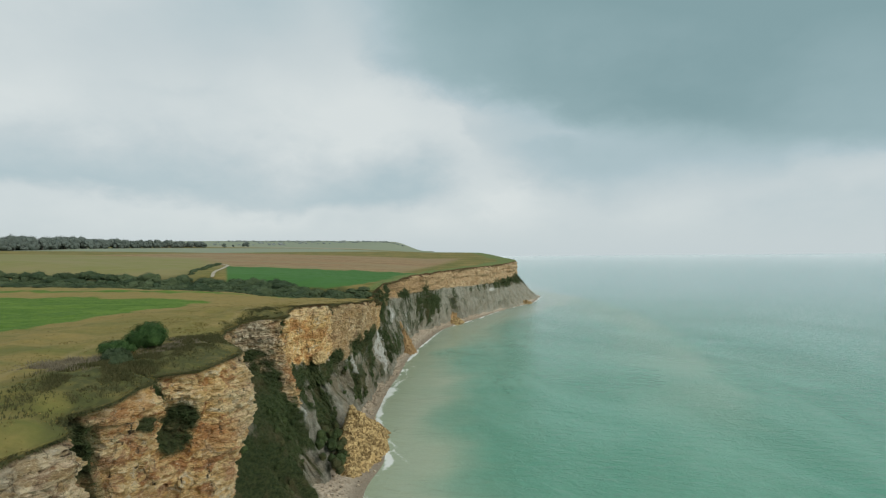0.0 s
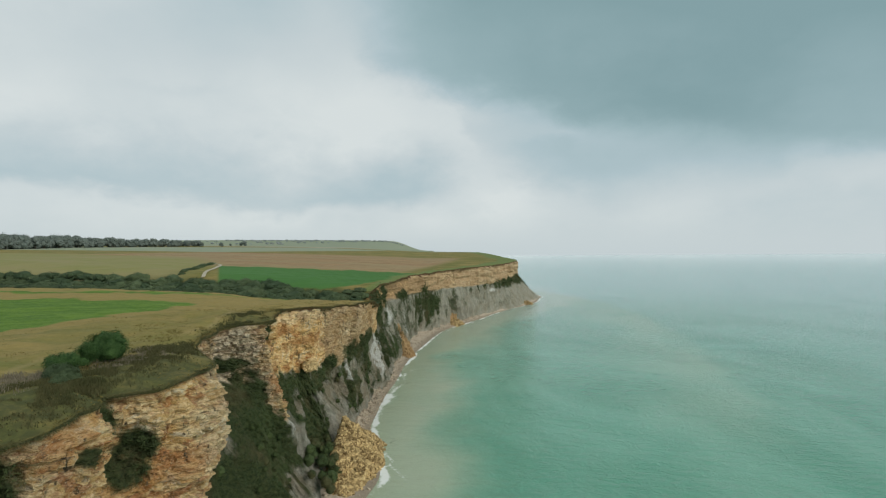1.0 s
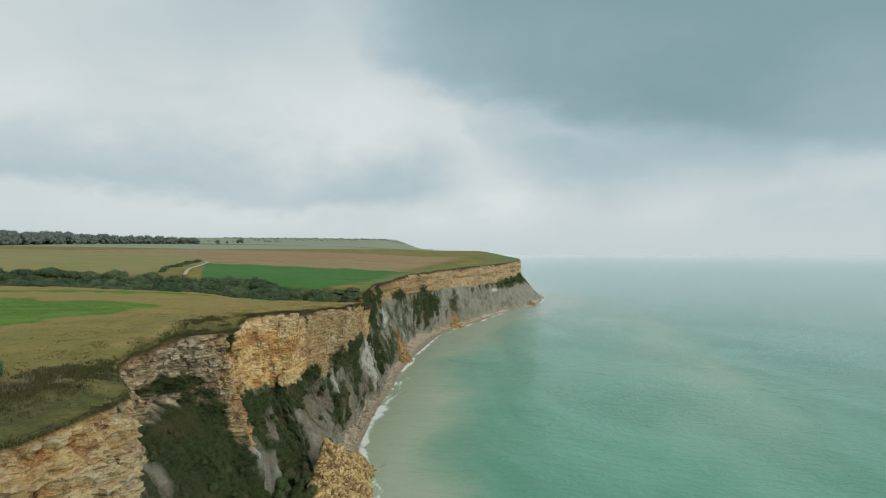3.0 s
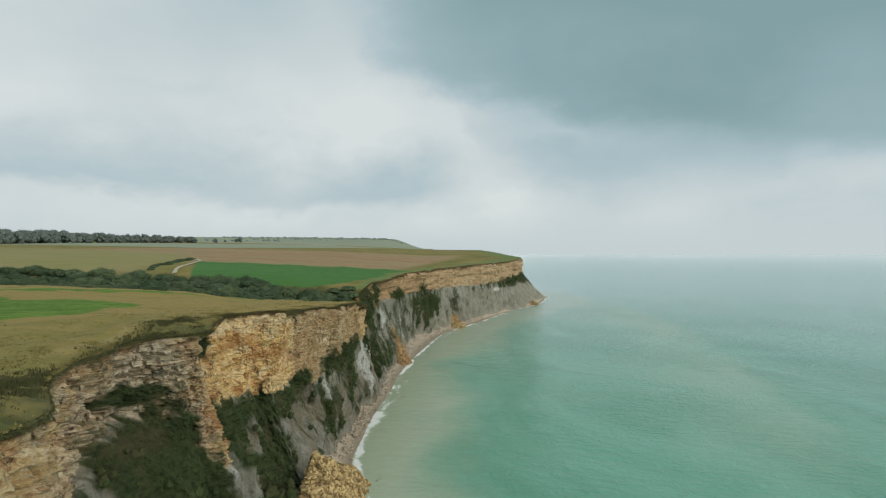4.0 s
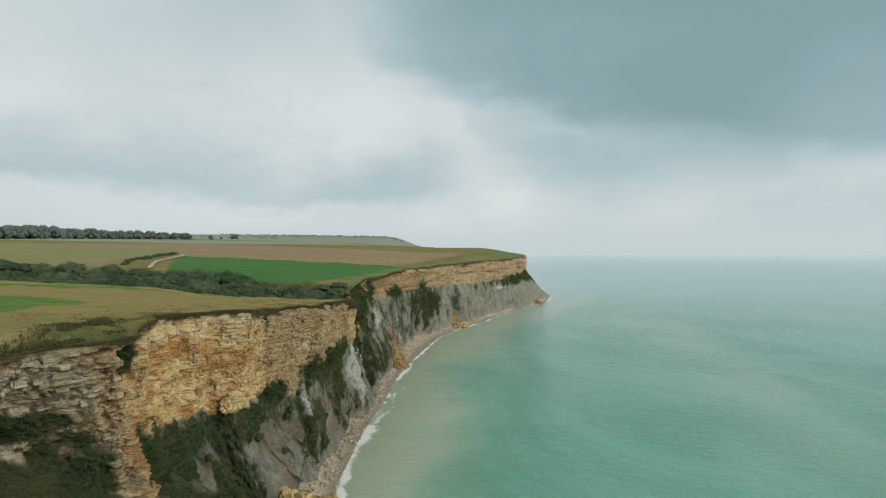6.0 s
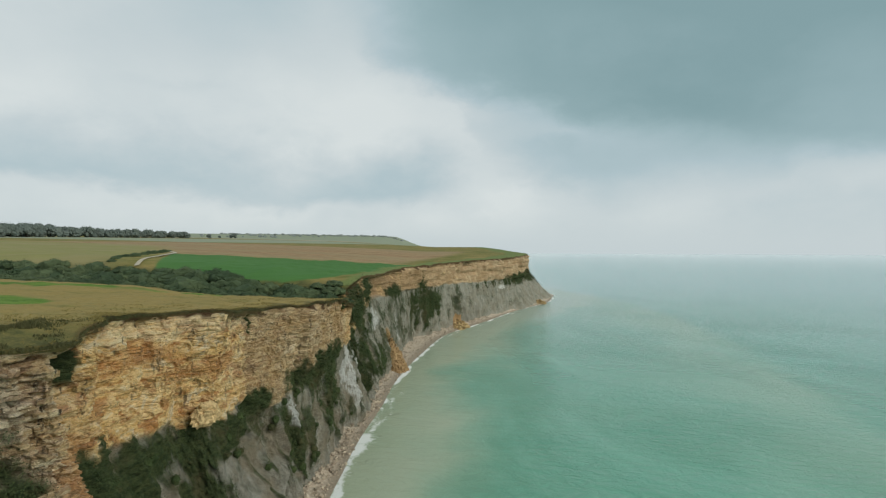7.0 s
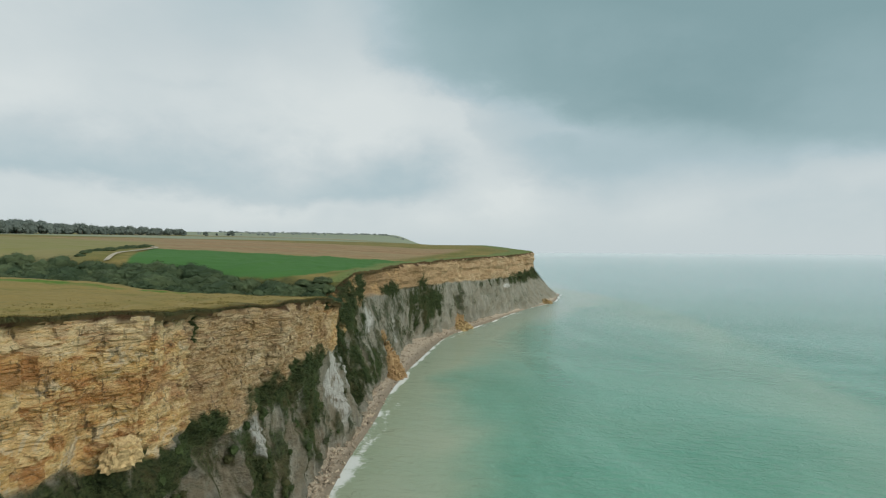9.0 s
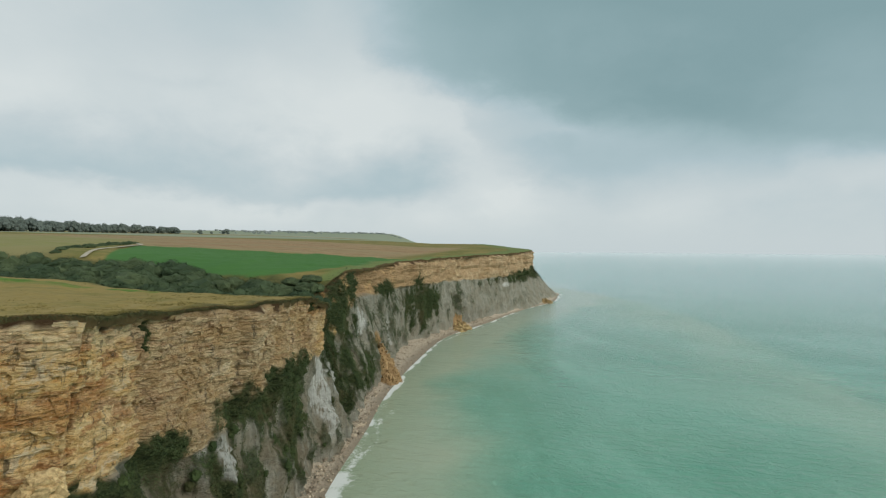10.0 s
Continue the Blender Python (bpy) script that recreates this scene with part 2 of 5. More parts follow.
def cliff_material():
    m, nt, bsdf, co = material("cliff_rock")
    co = nt.nodes.new("ShaderNodeNewGeometry").outputs["Position"]
    beds = grain(nt, stretched(nt, co, (0.30, 0.30, 2.0)), 1.0, 9, 0.70, 0.08)
    thin = grain(nt, stretched(nt, co, (0.8, 0.8, 4.6)), 1.0, 6, 0.72, 0.12)
    blotch = grain(nt, co, 0.16, 5, 0.6)
    stain = grain(nt, stretched(nt, co, (0.30, 0.30, 0.45)), 1.0, 6, 0.65, 0.8)
    speck = grain(nt, stretched(nt, co, (1.0, 1.0, 1.7)), 1.1, 6, 0.7)
    fine = grain(nt, stretched(nt, co, (3.6, 3.6, 6.5)), 1.0, 5, 0.78, 0.1)
    rift = grain(nt, stretched(nt, co, (1.0, 1.0, 0.22)), 1.0, 4, 0.6, 0.5)
    orange = mark(nt, "ochre")
    rough = mark(nt, "craggy")
    soft = calc(nt, "ADD", 0.15, calc(nt, "MULTIPLY", rough, 0.85))
    tone = mark(nt, "tone")
    shake = nt.nodes.new("ShaderNodeTexNoise")
    nt.links.new(co, shake.inputs["Vector"])
    shake.inputs["Scale"].default_value, shake.inputs["Detail"].default_value = 0.8, 4
    bent = nt.nodes.new("ShaderNodeVectorMath")
    bent.operation = "MULTIPLY_ADD"
    nt.links.new(shake.outputs["Color"], bent.inputs[0])
    bent.inputs[1].default_value = (1.0, 1.0, 0.35)
    nt.links.new(co, bent.inputs[2])
    big = stretched(nt, bent.outputs[0], (0.28, 0.28, 1.0))
    small = stretched(nt, bent.outputs[0], (0.85, 0.85, 3.4))
    crack, chip = cells(nt, big, 1.0, True), cells(nt, small, 1.0, True)
    lump = calc(nt, "ADD", calc(nt, "MULTIPLY", cells(nt, big, 1.0, False), 0.5), calc(nt, "MULTIPLY", cells(nt, small, 1.0, False), 0.5))
    hue = calc(nt, "ADD", calc(nt, "ADD", calc(nt, "MULTIPLY", beds, 0.50), calc(nt, "MULTIPLY", tone, 0.28)), calc(nt, "MULTIPLY", lump, 0.22))
    layer = calc(nt, "ADD", 0.55, calc(nt, "MULTIPLY", calc(nt, "SUBTRACT", ramp(nt, hue, 0.36, 0.66), 0.55), soft), True)
    pale = blend(nt, layer, (0.34, 0.275, 0.185), (0.80, 0.70, 0.535))
    pale = blend(nt, ramp(nt, blotch, 0.46, 0.62, 0.0, 0.5), pale, (0.40, 0.285, 0.165))
    warm = blend(nt, layer, (0.76, 0.47, 0.165), (0.96, 0.72, 0.36))
    warm = blend(nt, calc(nt, "MULTIPLY", ramp(nt, stain, 0.48, 0.60, 0.0, 0.85), soft, True), warm, (0.52, 0.22, 0.065))
    warm = blend(nt, calc(nt, "MULTIPLY", ramp(nt, stain, 0.45, 0.35, 0.0, 0.8), soft, True), warm, (0.85, 0.73, 0.52))
    warm = blend(nt, calc(nt, "MULTIPLY", mark(nt, "umber"), ramp(nt, blotch, 0.28, 0.48), True), warm, blend(nt, hue, (0.30, 0.19, 0.09), (0.56, 0.38, 0.19)))
    lime = blend(nt, calc(nt, "ADD", orange, calc(nt, "MULTIPLY", calc(nt, "SUBTRACT", blotch, 0.5), 0.9), True), pale, warm)
    lime = blend(nt, calc(nt, "MULTIPLY", mark(nt, "rust"), 0.6), lime, blend(nt, hue, (0.42, 0.17, 0.05), (0.74, 0.40, 0.15)))
    lime = blend(nt, calc(nt, "MULTIPLY", mark(nt, "cream"), ramp(nt, beds, 0.34, 0.52, 0.1, 0.6), True), lime, (0.88, 0.73, 0.47))
    shadowy = grain(nt, stretched(nt, co, (0.20, 0.20, 0.28)), 1.0, 6, 0.66, 0.5)
    lime = blend(nt, calc(nt, "MULTIPLY", ramp(nt, shadowy, 0.46, 0.34, 0.0, 0.30), soft, True), lime, (0.185, 0.125, 0.065))
    lime = blend(nt, calc(nt, "MULTIPLY", ramp(nt, thin, 0.38, 0.28, 0.0, 0.35), rough, True), lime, (0.15, 0.105, 0.06))
    lime = blend(nt, calc(nt, "MULTIPLY", ramp(nt, speck, 0.38, 0.25, 0.0, 0.5), rough), lime, (0.12, 0.09, 0.055))
    lime = blend(nt, calc(nt, "MULTIPLY", ramp(nt, rift, 0.42, 0.31, 0.0, 0.8), rough, True), lime, (0.075, 0.055, 0.035))
    lime = blend(nt, calc(nt, "MULTIPLY", ramp(nt, fine, 0.60, 0.78, 0.0, 0.5), rough, True), lime, (0.86, 0.75, 0.55))
    gaps = calc(nt, "MULTIPLY", ramp(nt, crack, 0.045, 0.01), ramp(nt, stain, 0.48, 0.60, 0.0, 0.8))
    nicks = calc(nt, "MULTIPLY", ramp(nt, chip, 0.09, 0.02), ramp(nt, shadowy, 0.50, 0.66, 0.0, 0.7))
    lime = blend(nt, calc(nt, "MULTIPLY", calc(nt, "MAXIMUM", gaps, nicks), calc(nt, "MULTIPLY", rough, 0.5), True), lime, (0.10, 0.072, 0.042))
    grit = grain(nt, stretched(nt, co, (2.6, 2.6, 5.0)), 1.0, 6, 0.85)
    lime = blend(nt, calc(nt, "MULTIPLY", ramp(nt, grit, 0.45, 0.30, 0.0, 0.8), rough, True), lime, (0.17, 0.115, 0.055))
    lime = blend(nt, calc(nt, "MULTIPLY", ramp(nt, grit, 0.53, 0.68, 0.0, 0.7), rough, True), lime, (0.93, 0.80, 0.55))
    dun = mark(nt, "dun")
    lime = blend(nt, calc(nt, "MULTIPLY", dun, ramp(nt, blotch, 0.34, 0.60, 0.40, 0.70)), lime, (0.40, 0.275, 0.155))
    streak = grain(nt, stretched(nt, co, (0.5, 0.5, 0.07)), 1.0, 6, 0.6, 0.6)
    marl = blend(nt, ramp(nt, streak, 0.33, 0.68), (0.215, 0.207, 0.165), (0.385, 0.370, 0.310))
    comb = grain(nt, stretched(nt, co, (1.5, 1.5, 0.14)), 1.0, 5, 0.65, 0.4)
    marl = blend(nt, calc(nt, "MULTIPLY", ramp(nt, comb, 0.44, 0.30, 0.0, 0.6), calc(nt, "POWER", rough, 3.0), True), marl, (0.09, 0.095, 0.065))
    marl = blend(nt, ramp(nt, comb, 0.56, 0.70, 0.0, 0.6), marl, (0.36, 0.355, 0.30))
    marl = blend(nt, ramp(nt, blotch, 0.42, 0.62, 0.0, 0.65), marl, (0.235, 0.19, 0.12))
    marl = blend(nt, ramp(nt, stain, 0.44, 0.30, 0.0, 0.5), marl, (0.15, 0.16, 0.115))
    marl = blend(nt, calc(nt, "MULTIPLY", ramp(nt, speck, 0.44, 0.28, 0.0, 0.5), rough, True), marl, (0.09, 0.09, 0.07))
    marl = blend(nt, calc(nt, "MULTIPLY", ramp(nt, grit, 0.46, 0.32, 0.0, 0.5), rough, True), marl, (0.09, 0.09, 0.07))
    marl = blend(nt, ramp(nt, fine, 0.58, 0.75, 0.0, 0.45), marl, (0.35, 0.345, 0.29))
    marl = blend(nt, calc(nt, "MULTIPLY", dun, 0.5), marl, (0.315, 0.305, 0.25))
    rock = blend(nt, mark(nt, "lime"), marl, lime)
    rock = blend(nt, calc(nt, "MULTIPLY", mark(nt, "wash"), calc(nt, "MULTIPLY", ramp(nt, speck, 0.25, 0.42), ramp(nt, comb, 0.34, 0.54)), True), rock, (0.58, 0.58, 0.545))
    leafy = blend(nt, ramp(nt, speck, 0.35, 0.68), (0.028, 0.045, 0.017), (0.082, 0.100, 0.039))
    leafy = blend(nt, ramp(nt, blotch, 0.52, 0.70, 0.0, 0.6), leafy, (0.13, 0.105, 0.055))
    rock = blend(nt, mark(nt, "green"), rock, leafy)
    rock = blend(nt, mark(nt, "earth"), rock, blend(nt, speck, (0.26, 0.145, 0.055), (0.50, 0.32, 0.15)))
    soil = mark(nt, "soil")
    rock = blend(nt, soil, rock, blend(nt, speck, (0.06, 0.035, 0.018), (0.13, 0.075, 0.035)))
    nt.links.new(rock, bsdf.inputs["Base Color"])
    bsdf.inputs["Roughness"].default_value = 0.92
    bsdf.inputs["Specular IOR Level"].default_value = 0.2
    calm = calc(nt, "ADD", 0.30, calc(nt, "MULTIPLY", rough, 0.70), True)
    relief(nt, bsdf, calc(nt, "MULTIPLY", calm, calc(nt, "ADD", calc(nt, "ADD", calc(nt, "MULTIPLY", thin, 1.0), speck), calc(nt, "ADD", calc(nt, "MULTIPLY", fine, 0.9), calc(nt, "ADD", calc(nt, "MULTIPLY", lump, 0.5), calc(nt, "MULTIPLY", ramp(nt, chip, 0.0, 0.2), 0.25))))), 0.9, 0.5)
    return m


def ground_material():
    m, nt, bsdf, co = material("fields")
    broad = grain(nt, co, 0.035, 5, 0.6, 0.3)
    tuft = grain(nt, co, 0.9, 5, 0.65)
    drift = grain(nt, stretched(nt, co, (0.05, 0.22, 0.2)), 1.0, 5, 0.6, 0.4)
    straw = blend(nt, tuft, (0.185, 0.145, 0.048), (0.345, 0.255, 0.095))
    olive = blend(nt, tuft, (0.095, 0.11, 0.030), (0.19, 0.18, 0.052))
    c = blend(nt, ramp(nt, calc(nt, "ADD", calc(nt, "MULTIPLY", broad, 0.5), calc(nt, "MULTIPLY", drift, 0.5)), 0.40, 0.60), olive, straw)
    c = blend(nt, calc(nt, "MULTIPLY", mark(nt, "golden"), ramp(nt, drift, 0.30, 0.55, 0.45, 1.0)), c, blend(nt, tuft, (0.20, 0.15, 0.05), (0.35, 0.26, 0.095)))
    c = blend(nt, calc(nt, "MULTIPLY", mark(nt, "scrub"), ramp(nt, tuft, 0.3, 0.6, 0.5, 1.0)), c, blend(nt, drift, (0.044, 0.056, 0.018), (0.095, 0.092, 0.04)))
    wob = calc(nt, "MULTIPLY", calc(nt, "SUBTRACT", tuft, 0.5), 2.5)
    rows_ = grain(nt, stretched(nt, co, (0.02, 0.35, 0.1)), 1.0, 4, 0.6)
    paints = (("meadow", blend(nt, ramp(nt, calc(nt, "ADD", calc(nt, "MULTIPLY", drift, 0.55), calc(nt, "MULTIPLY", tuft, 0.45)), 0.38, 0.62), (0.068, 0.140, 0.020), (0.135, 0.215, 0.036))),
              ("plough", blend(nt, ramp(nt, rows_, 0.34, 0.66), (0.235, 0.145, 0.075), (0.36, 0.235, 0.13))),
              ("beige", blend(nt, rows_, (0.185, 0.185, 0.065), (0.275, 0.26, 0.10))),
              ("crop", blend(nt, rows_, (0.050, 0.140, 0.036), (0.085, 0.185, 0.052))),
              ("verge", blend(nt, tuft, (0.115, 0.155, 0.05), (0.19, 0.22, 0.08))),
              # Stubble and grassland far inland, their colours paled for distance haze.
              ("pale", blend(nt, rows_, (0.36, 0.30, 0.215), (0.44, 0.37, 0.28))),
              ("hazy_lea", blend(nt, rows_, (0.21, 0.265, 0.165), (0.30, 0.325, 0.225))))
    sweep = grain(nt, stretched(nt, co, (0.006, 0.028, 0.02)), 1.0, 6, 0.65, 0.5)
    for key, colour in paints:
        colour = blend(nt, ramp(nt, sweep, 0.38, 0.62, 0.0, 0.6), colour, (0.29, 0.235, 0.13)) if key in ("plough", "beige") else colour
        # Broad greyish wash on the far fields, haze laid into the paint.
        colour = blend(nt, ramp(nt, sweep, 0.36, 0.60, 0.0, 0.8), colour, (0.265, 0.28, 0.215)) if key in ("hazy_lea", "pale") else colour
        fade = {"beige": 16.0, "plough": 9.0, "hazy_lea": 14.0, "pale": 6.0, "verge": 3.0}.get(key, 1.2)
        c = blend(nt, ramp(nt, calc(nt, "ADD", mark(nt, key), wob), -fade, fade), c, colour)
    c = blend(nt, calc(nt, "MULTIPLY", mark(nt, "trail"), 0.55), c, (0.30, 0.235, 0.11))
    c = blend(nt, mark(nt, "lip"), c, blend(nt, tuft, (0.05, 0.038, 0.018), (0.14, 0.10, 0.045)))
    nt.links.new(c, bsdf.inputs["Base Color"])
    bsdf.inputs["Roughness"].default_value = 0.95
    bsdf.inputs["Specular IOR Level"].default_value = 0.15
    relief(nt, bsdf, tuft, 0.6, 0.35)
    return m


def sea_material():
    m, nt, bsdf, co = material("sea_water")
    swirl = grain(nt, co, 0.012, 5, 0.6, 0.8)
    turn = nt.nodes.new("ShaderNodeMapping")
    turn.inputs["Rotation"].default_value = (0, 0, radians(-14))
    nt.links.new(co, turn.inputs[0])
    streaks = grain(nt, stretched(nt, turn.outputs[0], (0.022, 0.010, 1)), 1.0, 6, 0.62, 0.8)
    silt = mark(nt, "silt")
    deep = blend(nt, ramp(nt, streaks, 0.36, 0.66), (0.082, 0.30, 0.202), (0.145, 0.385, 0.282))
    milky = blend(nt, swirl, (0.335, 0.41, 0.28), (0.395, 0.435, 0.315))
    c = blend(nt, calc(nt, "ADD", silt, calc(nt, "MULTIPLY", calc(nt, "SUBTRACT", swirl, 0.5), 0.35), True), deep, milky)
    froth = grain(nt, co, 0.8, 7, 0.75, 0.8)
    foam = calc(nt, "MULTIPLY", ramp(nt, calc(nt, "ADD", mark(nt, "foam"), calc(nt, "MULTIPLY", calc(nt, "SUBTRACT", froth, 0.5), 1.9)), 0.38, 0.90), 0.9)
    # Distance haze put into the water's colour: paler and bluer offshore.
    c = blend(nt, calc(nt, "MULTIPLY", mark(nt, "sea_haze"), 0.85), c, blend(nt, streaks, (0.28, 0.47, 0.465), (0.42, 0.57, 0.575)))
    c = blend(nt, calc(nt, "MULTIPLY", mark(nt, "drift"), ramp(nt, swirl, 0.35, 0.6, 0.30, 0.6)), c, (0.36, 0.48, 0.37))
    tangle = grain(nt, co, 0.35, 6, 0.7, 1.0)
    c = blend(nt, calc(nt, "MULTIPLY", mark(nt, "weed"), ramp(nt, tangle, 0.56, 0.70, 0.0, 0.65), True), c, (0.105, 0.115, 0.07))
    # Far out, a painted haze tint brings the sea near the sky's tone.
    c = blend(nt, calc(nt, "MULTIPLY", mark(nt, "horizon_haze"), 0.8), c, (0.82, 0.89, 0.91))
    c = blend(nt, foam, c, (0.85, 0.86, 0.84))
    nt.links.new(c, bsdf.inputs["Base Color"])
    bsdf.inputs["IOR"].default_value = 1.33
    nt.links.new(calc(nt, "ADD", 0.12, calc(nt, "MULTIPLY", foam, 0.6)), bsdf.inputs["Roughness"])
    swell_way = nt.nodes.new("ShaderNodeMapping")
    swell_way.inputs["Rotation"].default_value = (0, 0, radians(15))
    nt.links.new(co, swell_way.inputs[0])
    chop = calc(nt, "ADD", grain(nt, stretched(nt, swell_way.outputs[0], (0.20, 0.42, 1)), 1.0, 5, 0.62, 0.6), calc(nt, "MULTIPLY", grain(nt, stretched(nt, swell_way.outputs[0], (0.022, 0.085, 1)), 1.0, 3, 0.5, 0.4), 0.9))
    ripple = grain(nt, stretched(nt, co, (0.7, 1.3, 1)), 1.0, 3, 0.55)
    relief(nt, bsdf, calc(nt, "MULTIPLY", calc(nt, "SUBTRACT", 1.0, calc(nt, "MULTIPLY", silt, 0.55)), calc(nt, "ADD", chop, calc(nt, "MULTIPLY", ripple, 0.30))), 0.62, 1.1)
    return m


def beach_material():
    m, nt, bsdf, co = material("shingle")
    pebble = grain(nt, co, 1.3, 6, 0.7)
    patch = grain(nt, co, 0.12, 4, 0.6)
    c = blend(nt, ramp(nt, pebble, 0.3, 0.7), (0.33, 0.265, 0.195), (0.58, 0.48, 0.37))
    c = blend(nt, ramp(nt, patch, 0.5, 0.7, 0.0, 0.6), c, (0.36, 0.31, 0.24))
    c = blend(nt, calc(nt, "MULTIPLY", mark(nt, "wet"), 0.75), c, (0.22, 0.175, 0.125))
    nt.links.new(c, bsdf.inputs["Base Color"])
    bsdf.inputs["Roughness"].default_value = 0.8
    relief(nt, bsdf, pebble, 0.8, 0.4)
    return m


def plain_material(name, low, high, scale, rough=0.9, island=0.0, third=None, each=0.0):
    """Two tones mixed by grain and, where asked, from piece to piece; patches of a third, and a lean of its own for each plant."""
    m, nt, bsdf, co = material(name)
    f = grain(nt, co, scale, 4, 0.6)
    if island:
        geo = nt.nodes.new("ShaderNodeNewGeometry")
        f = calc(nt, "ADD", calc(nt, "MULTIPLY", f, 1 - island), calc(nt, "MULTIPLY", geo.outputs["Random Per Island"], island))
    if each:
        info = nt.nodes.new("ShaderNodeObjectInfo")
        f = calc(nt, "ADD", f, calc(nt, "MULTIPLY", calc(nt, "SUBTRACT", info.outputs["Random"], 0.5), each))
    c = blend(nt, ramp(nt, f, 0.2, 0.8), low, high)
    if third:
        c = blend(nt, ramp(nt, grain(nt, co, 0.16, 4, 0.65, 0.5), 0.48, 0.62, 0.0, 0.75), c, third)
    nt.links.new(c, bsdf.inputs["Base Color"])
    bsdf.inputs["Roughness"].default_value = rough
    bsdf.inputs["Specular IOR Level"].default_value = 0.2
    relief(nt, bsdf, grain(nt, co, scale * 6, 3), 0.5, 0.1)
    return m


CLIFF, FIELDS, SEA, SHINGLE = cliff_material(), ground_material(), sea_material(), beach_material()
LEAF = plain_material("scrub_leaves", (0.048, 0.076, 0.038), (0.096, 0.128, 0.062), 0.10, 0.85, 0.15, None, 0.55)
LEAF_CLIFF = plain_material("cliff_leaves", (0.027, 0.045, 0.016), (0.068, 0.095, 0.034), 0.25, 0.85, 0.3, (0.074, 0.068, 0.031))
LEAF_FRESH = plain_material("bush_leaves", (0.024, 0.060, 0.016), (0.070, 0.135, 0.038), 0.6, 0.7, 0.6)
# Leaves of the distant trees, greyed and lightened to carry haze in their colour.
LEAF_WOOD_HAZY = plain_material("hazy_wood_leaves", (0.112, 0.138, 0.122), (0.144, 0.172, 0.154), 0.05, 0.9, 0.15)
GRASS = plain_material("grass_blades", (0.155, 0.138, 0.044), (0.275, 0.218, 0.080), 0.08, 0.9, 0.3)
HEATH = plain_material("heath_brush", (0.052, 0.060, 0.022), (0.110, 0.102, 0.045), 0.3, 0.9, 0.3)
DEAD = plain_material("dead_scrub", (0.13, 0.115, 0.075), (0.26, 0.225, 0.165), 0.5, 0.9, 0.4)
# Farthest leaves: the haze over them is mixed into a much paler colour.
LEAF_FAR_HAZY = plain_material("hazy_hedge_leaves", (0.25, 0.285, 0.27), (0.33, 0.36, 0.345), 0.1, 0.9, 0.5)
BARK = plain_material("bark", (0.05, 0.04, 0.03), (0.12, 0.10, 0.08), 2.0)
ROCK = plain_material("fallen_limestone", (0.16, 0.105, 0.045), (0.58, 0.43, 0.21), 0.5, 0.9, 0.5)
ROCK_PALE = plain_material("pale_limestone", (0.30, 0.20, 0.09), (0.74, 0.56, 0.30), 2.6)
STONE = plain_material("shore_stones", (0.24, 0.195, 0.145), (0.54, 0.45, 0.34), 0.5, 0.9, 0.6)
TRACK = plain_material("chalk_track", (0.38, 0.33, 0.25), (0.50, 0.45, 0.36), 0.4)
EARTH = plain_material("slipped_earth", (0.26, 0.16, 0.075), (0.42, 0.29, 0.15), 0.4)

# ---- the land ----


def inside(x, y, corners):
    """How far inside a convex field a point lies, in metres (outside: minus)."""
    d = np.full(np.shape(x), 1e9)
    for (ax, ay), (bx, by) in zip(corners, corners[1:] + corners[:1]):
        ln = math.hypot(bx - ax, by - ay)
        d = np.minimum(d, ((bx - ax) * (y - ay) - (by - ay) * (x - ax)) / ln)
    return d


def steps(*runs):
    out = [np.arange(a, b, s) for a, b, s in runs]
    return np.unique(np.round(np.concatenate(out + [[runs[-1][1]]]), 3))


land_y = steps((-60, 20, 4), (20, 215, 0.5), (215, 420, 1.5), (420, 660, 3), (660, 1200, 12), (1200, 2300, 30))
land_u = np.concatenate([[-0.25, -0.1, 0.0, 0.25, 0.6, 1.0, 1.5], steps((2, 20, 0.6), (20, 60, 1.2), (60, 180, 3), (180, 400, 6), (400, 1600, 25))])
YY = np.repeat(land_y[:, None], len(land_u), 1)
UU = np.repeat(land_u[None, :], len(land_y), 0)
ragged = ragged_at(land_y)
edge_x = top_x(land_y) + ragged
XX = edge_x[:, None] - UU
ZZ = ground_z(XX, YY)
ZZ = ZZ + hummock_at(XX, YY) - 0.12 * smooth(1.5, 0, UU) * smooth(900, 600, YY)
XX = np.where(UU < -0.2, XX - 0.6, XX)
ZZ = np.where(UU < -0.05, ZZ - np.where(UU < -0.2, 0.55 + 0.45 * smooth(114, 124, YY) + 0.2 * fbm(YY / 1.3, 9.1, 0, 3, 17), 0.10), ZZ)
near_edge = smooth(3.2, 0.4, UU + 2.0 * fbm(XX / 3, YY / 3, 0, 2, 4))
scrub = np.clip(1.1 * np.exp(-(((XX + 41 - 0.15 * (YY - 62)) / 6) ** 2 + ((YY - 66) / 14) ** 2)) + 1.0 * np.exp(-(((XX + 40) / 5) ** 2 + ((YY - 110) / 11) ** 4))
                + 0.45 * near_edge + smooth(24, 14, np.abs(valley(XX, YY))) + smooth(-6, 1, YY - 235 + 0.107 * (XX + 32)) * smooth(5, -5, valley(XX, YY)) * smooth(-60, -80, XX), 0, 1)
scrub = scrub + 0.95 * smooth(13, 1, UU) * smooth(90, 72, YY) * smooth(-0.7, 0.2, fbm(XX / 7, YY / 7, 0, 3, 24))
scrub = np.clip(scrub + 0.4 * fbm(XX / 4, YY / 4, 0, 3, 14) * (scrub > 0.08), 0, 1)
way_y = (30, 57, 69, 77, 88, 97, 104, 115, 130, 150, 175)
way_x = spline(YY, way_y, (-50, -52.5, -55, -54.5, -50.5, -46, -45, -46.5, -47.5, -42, -37))
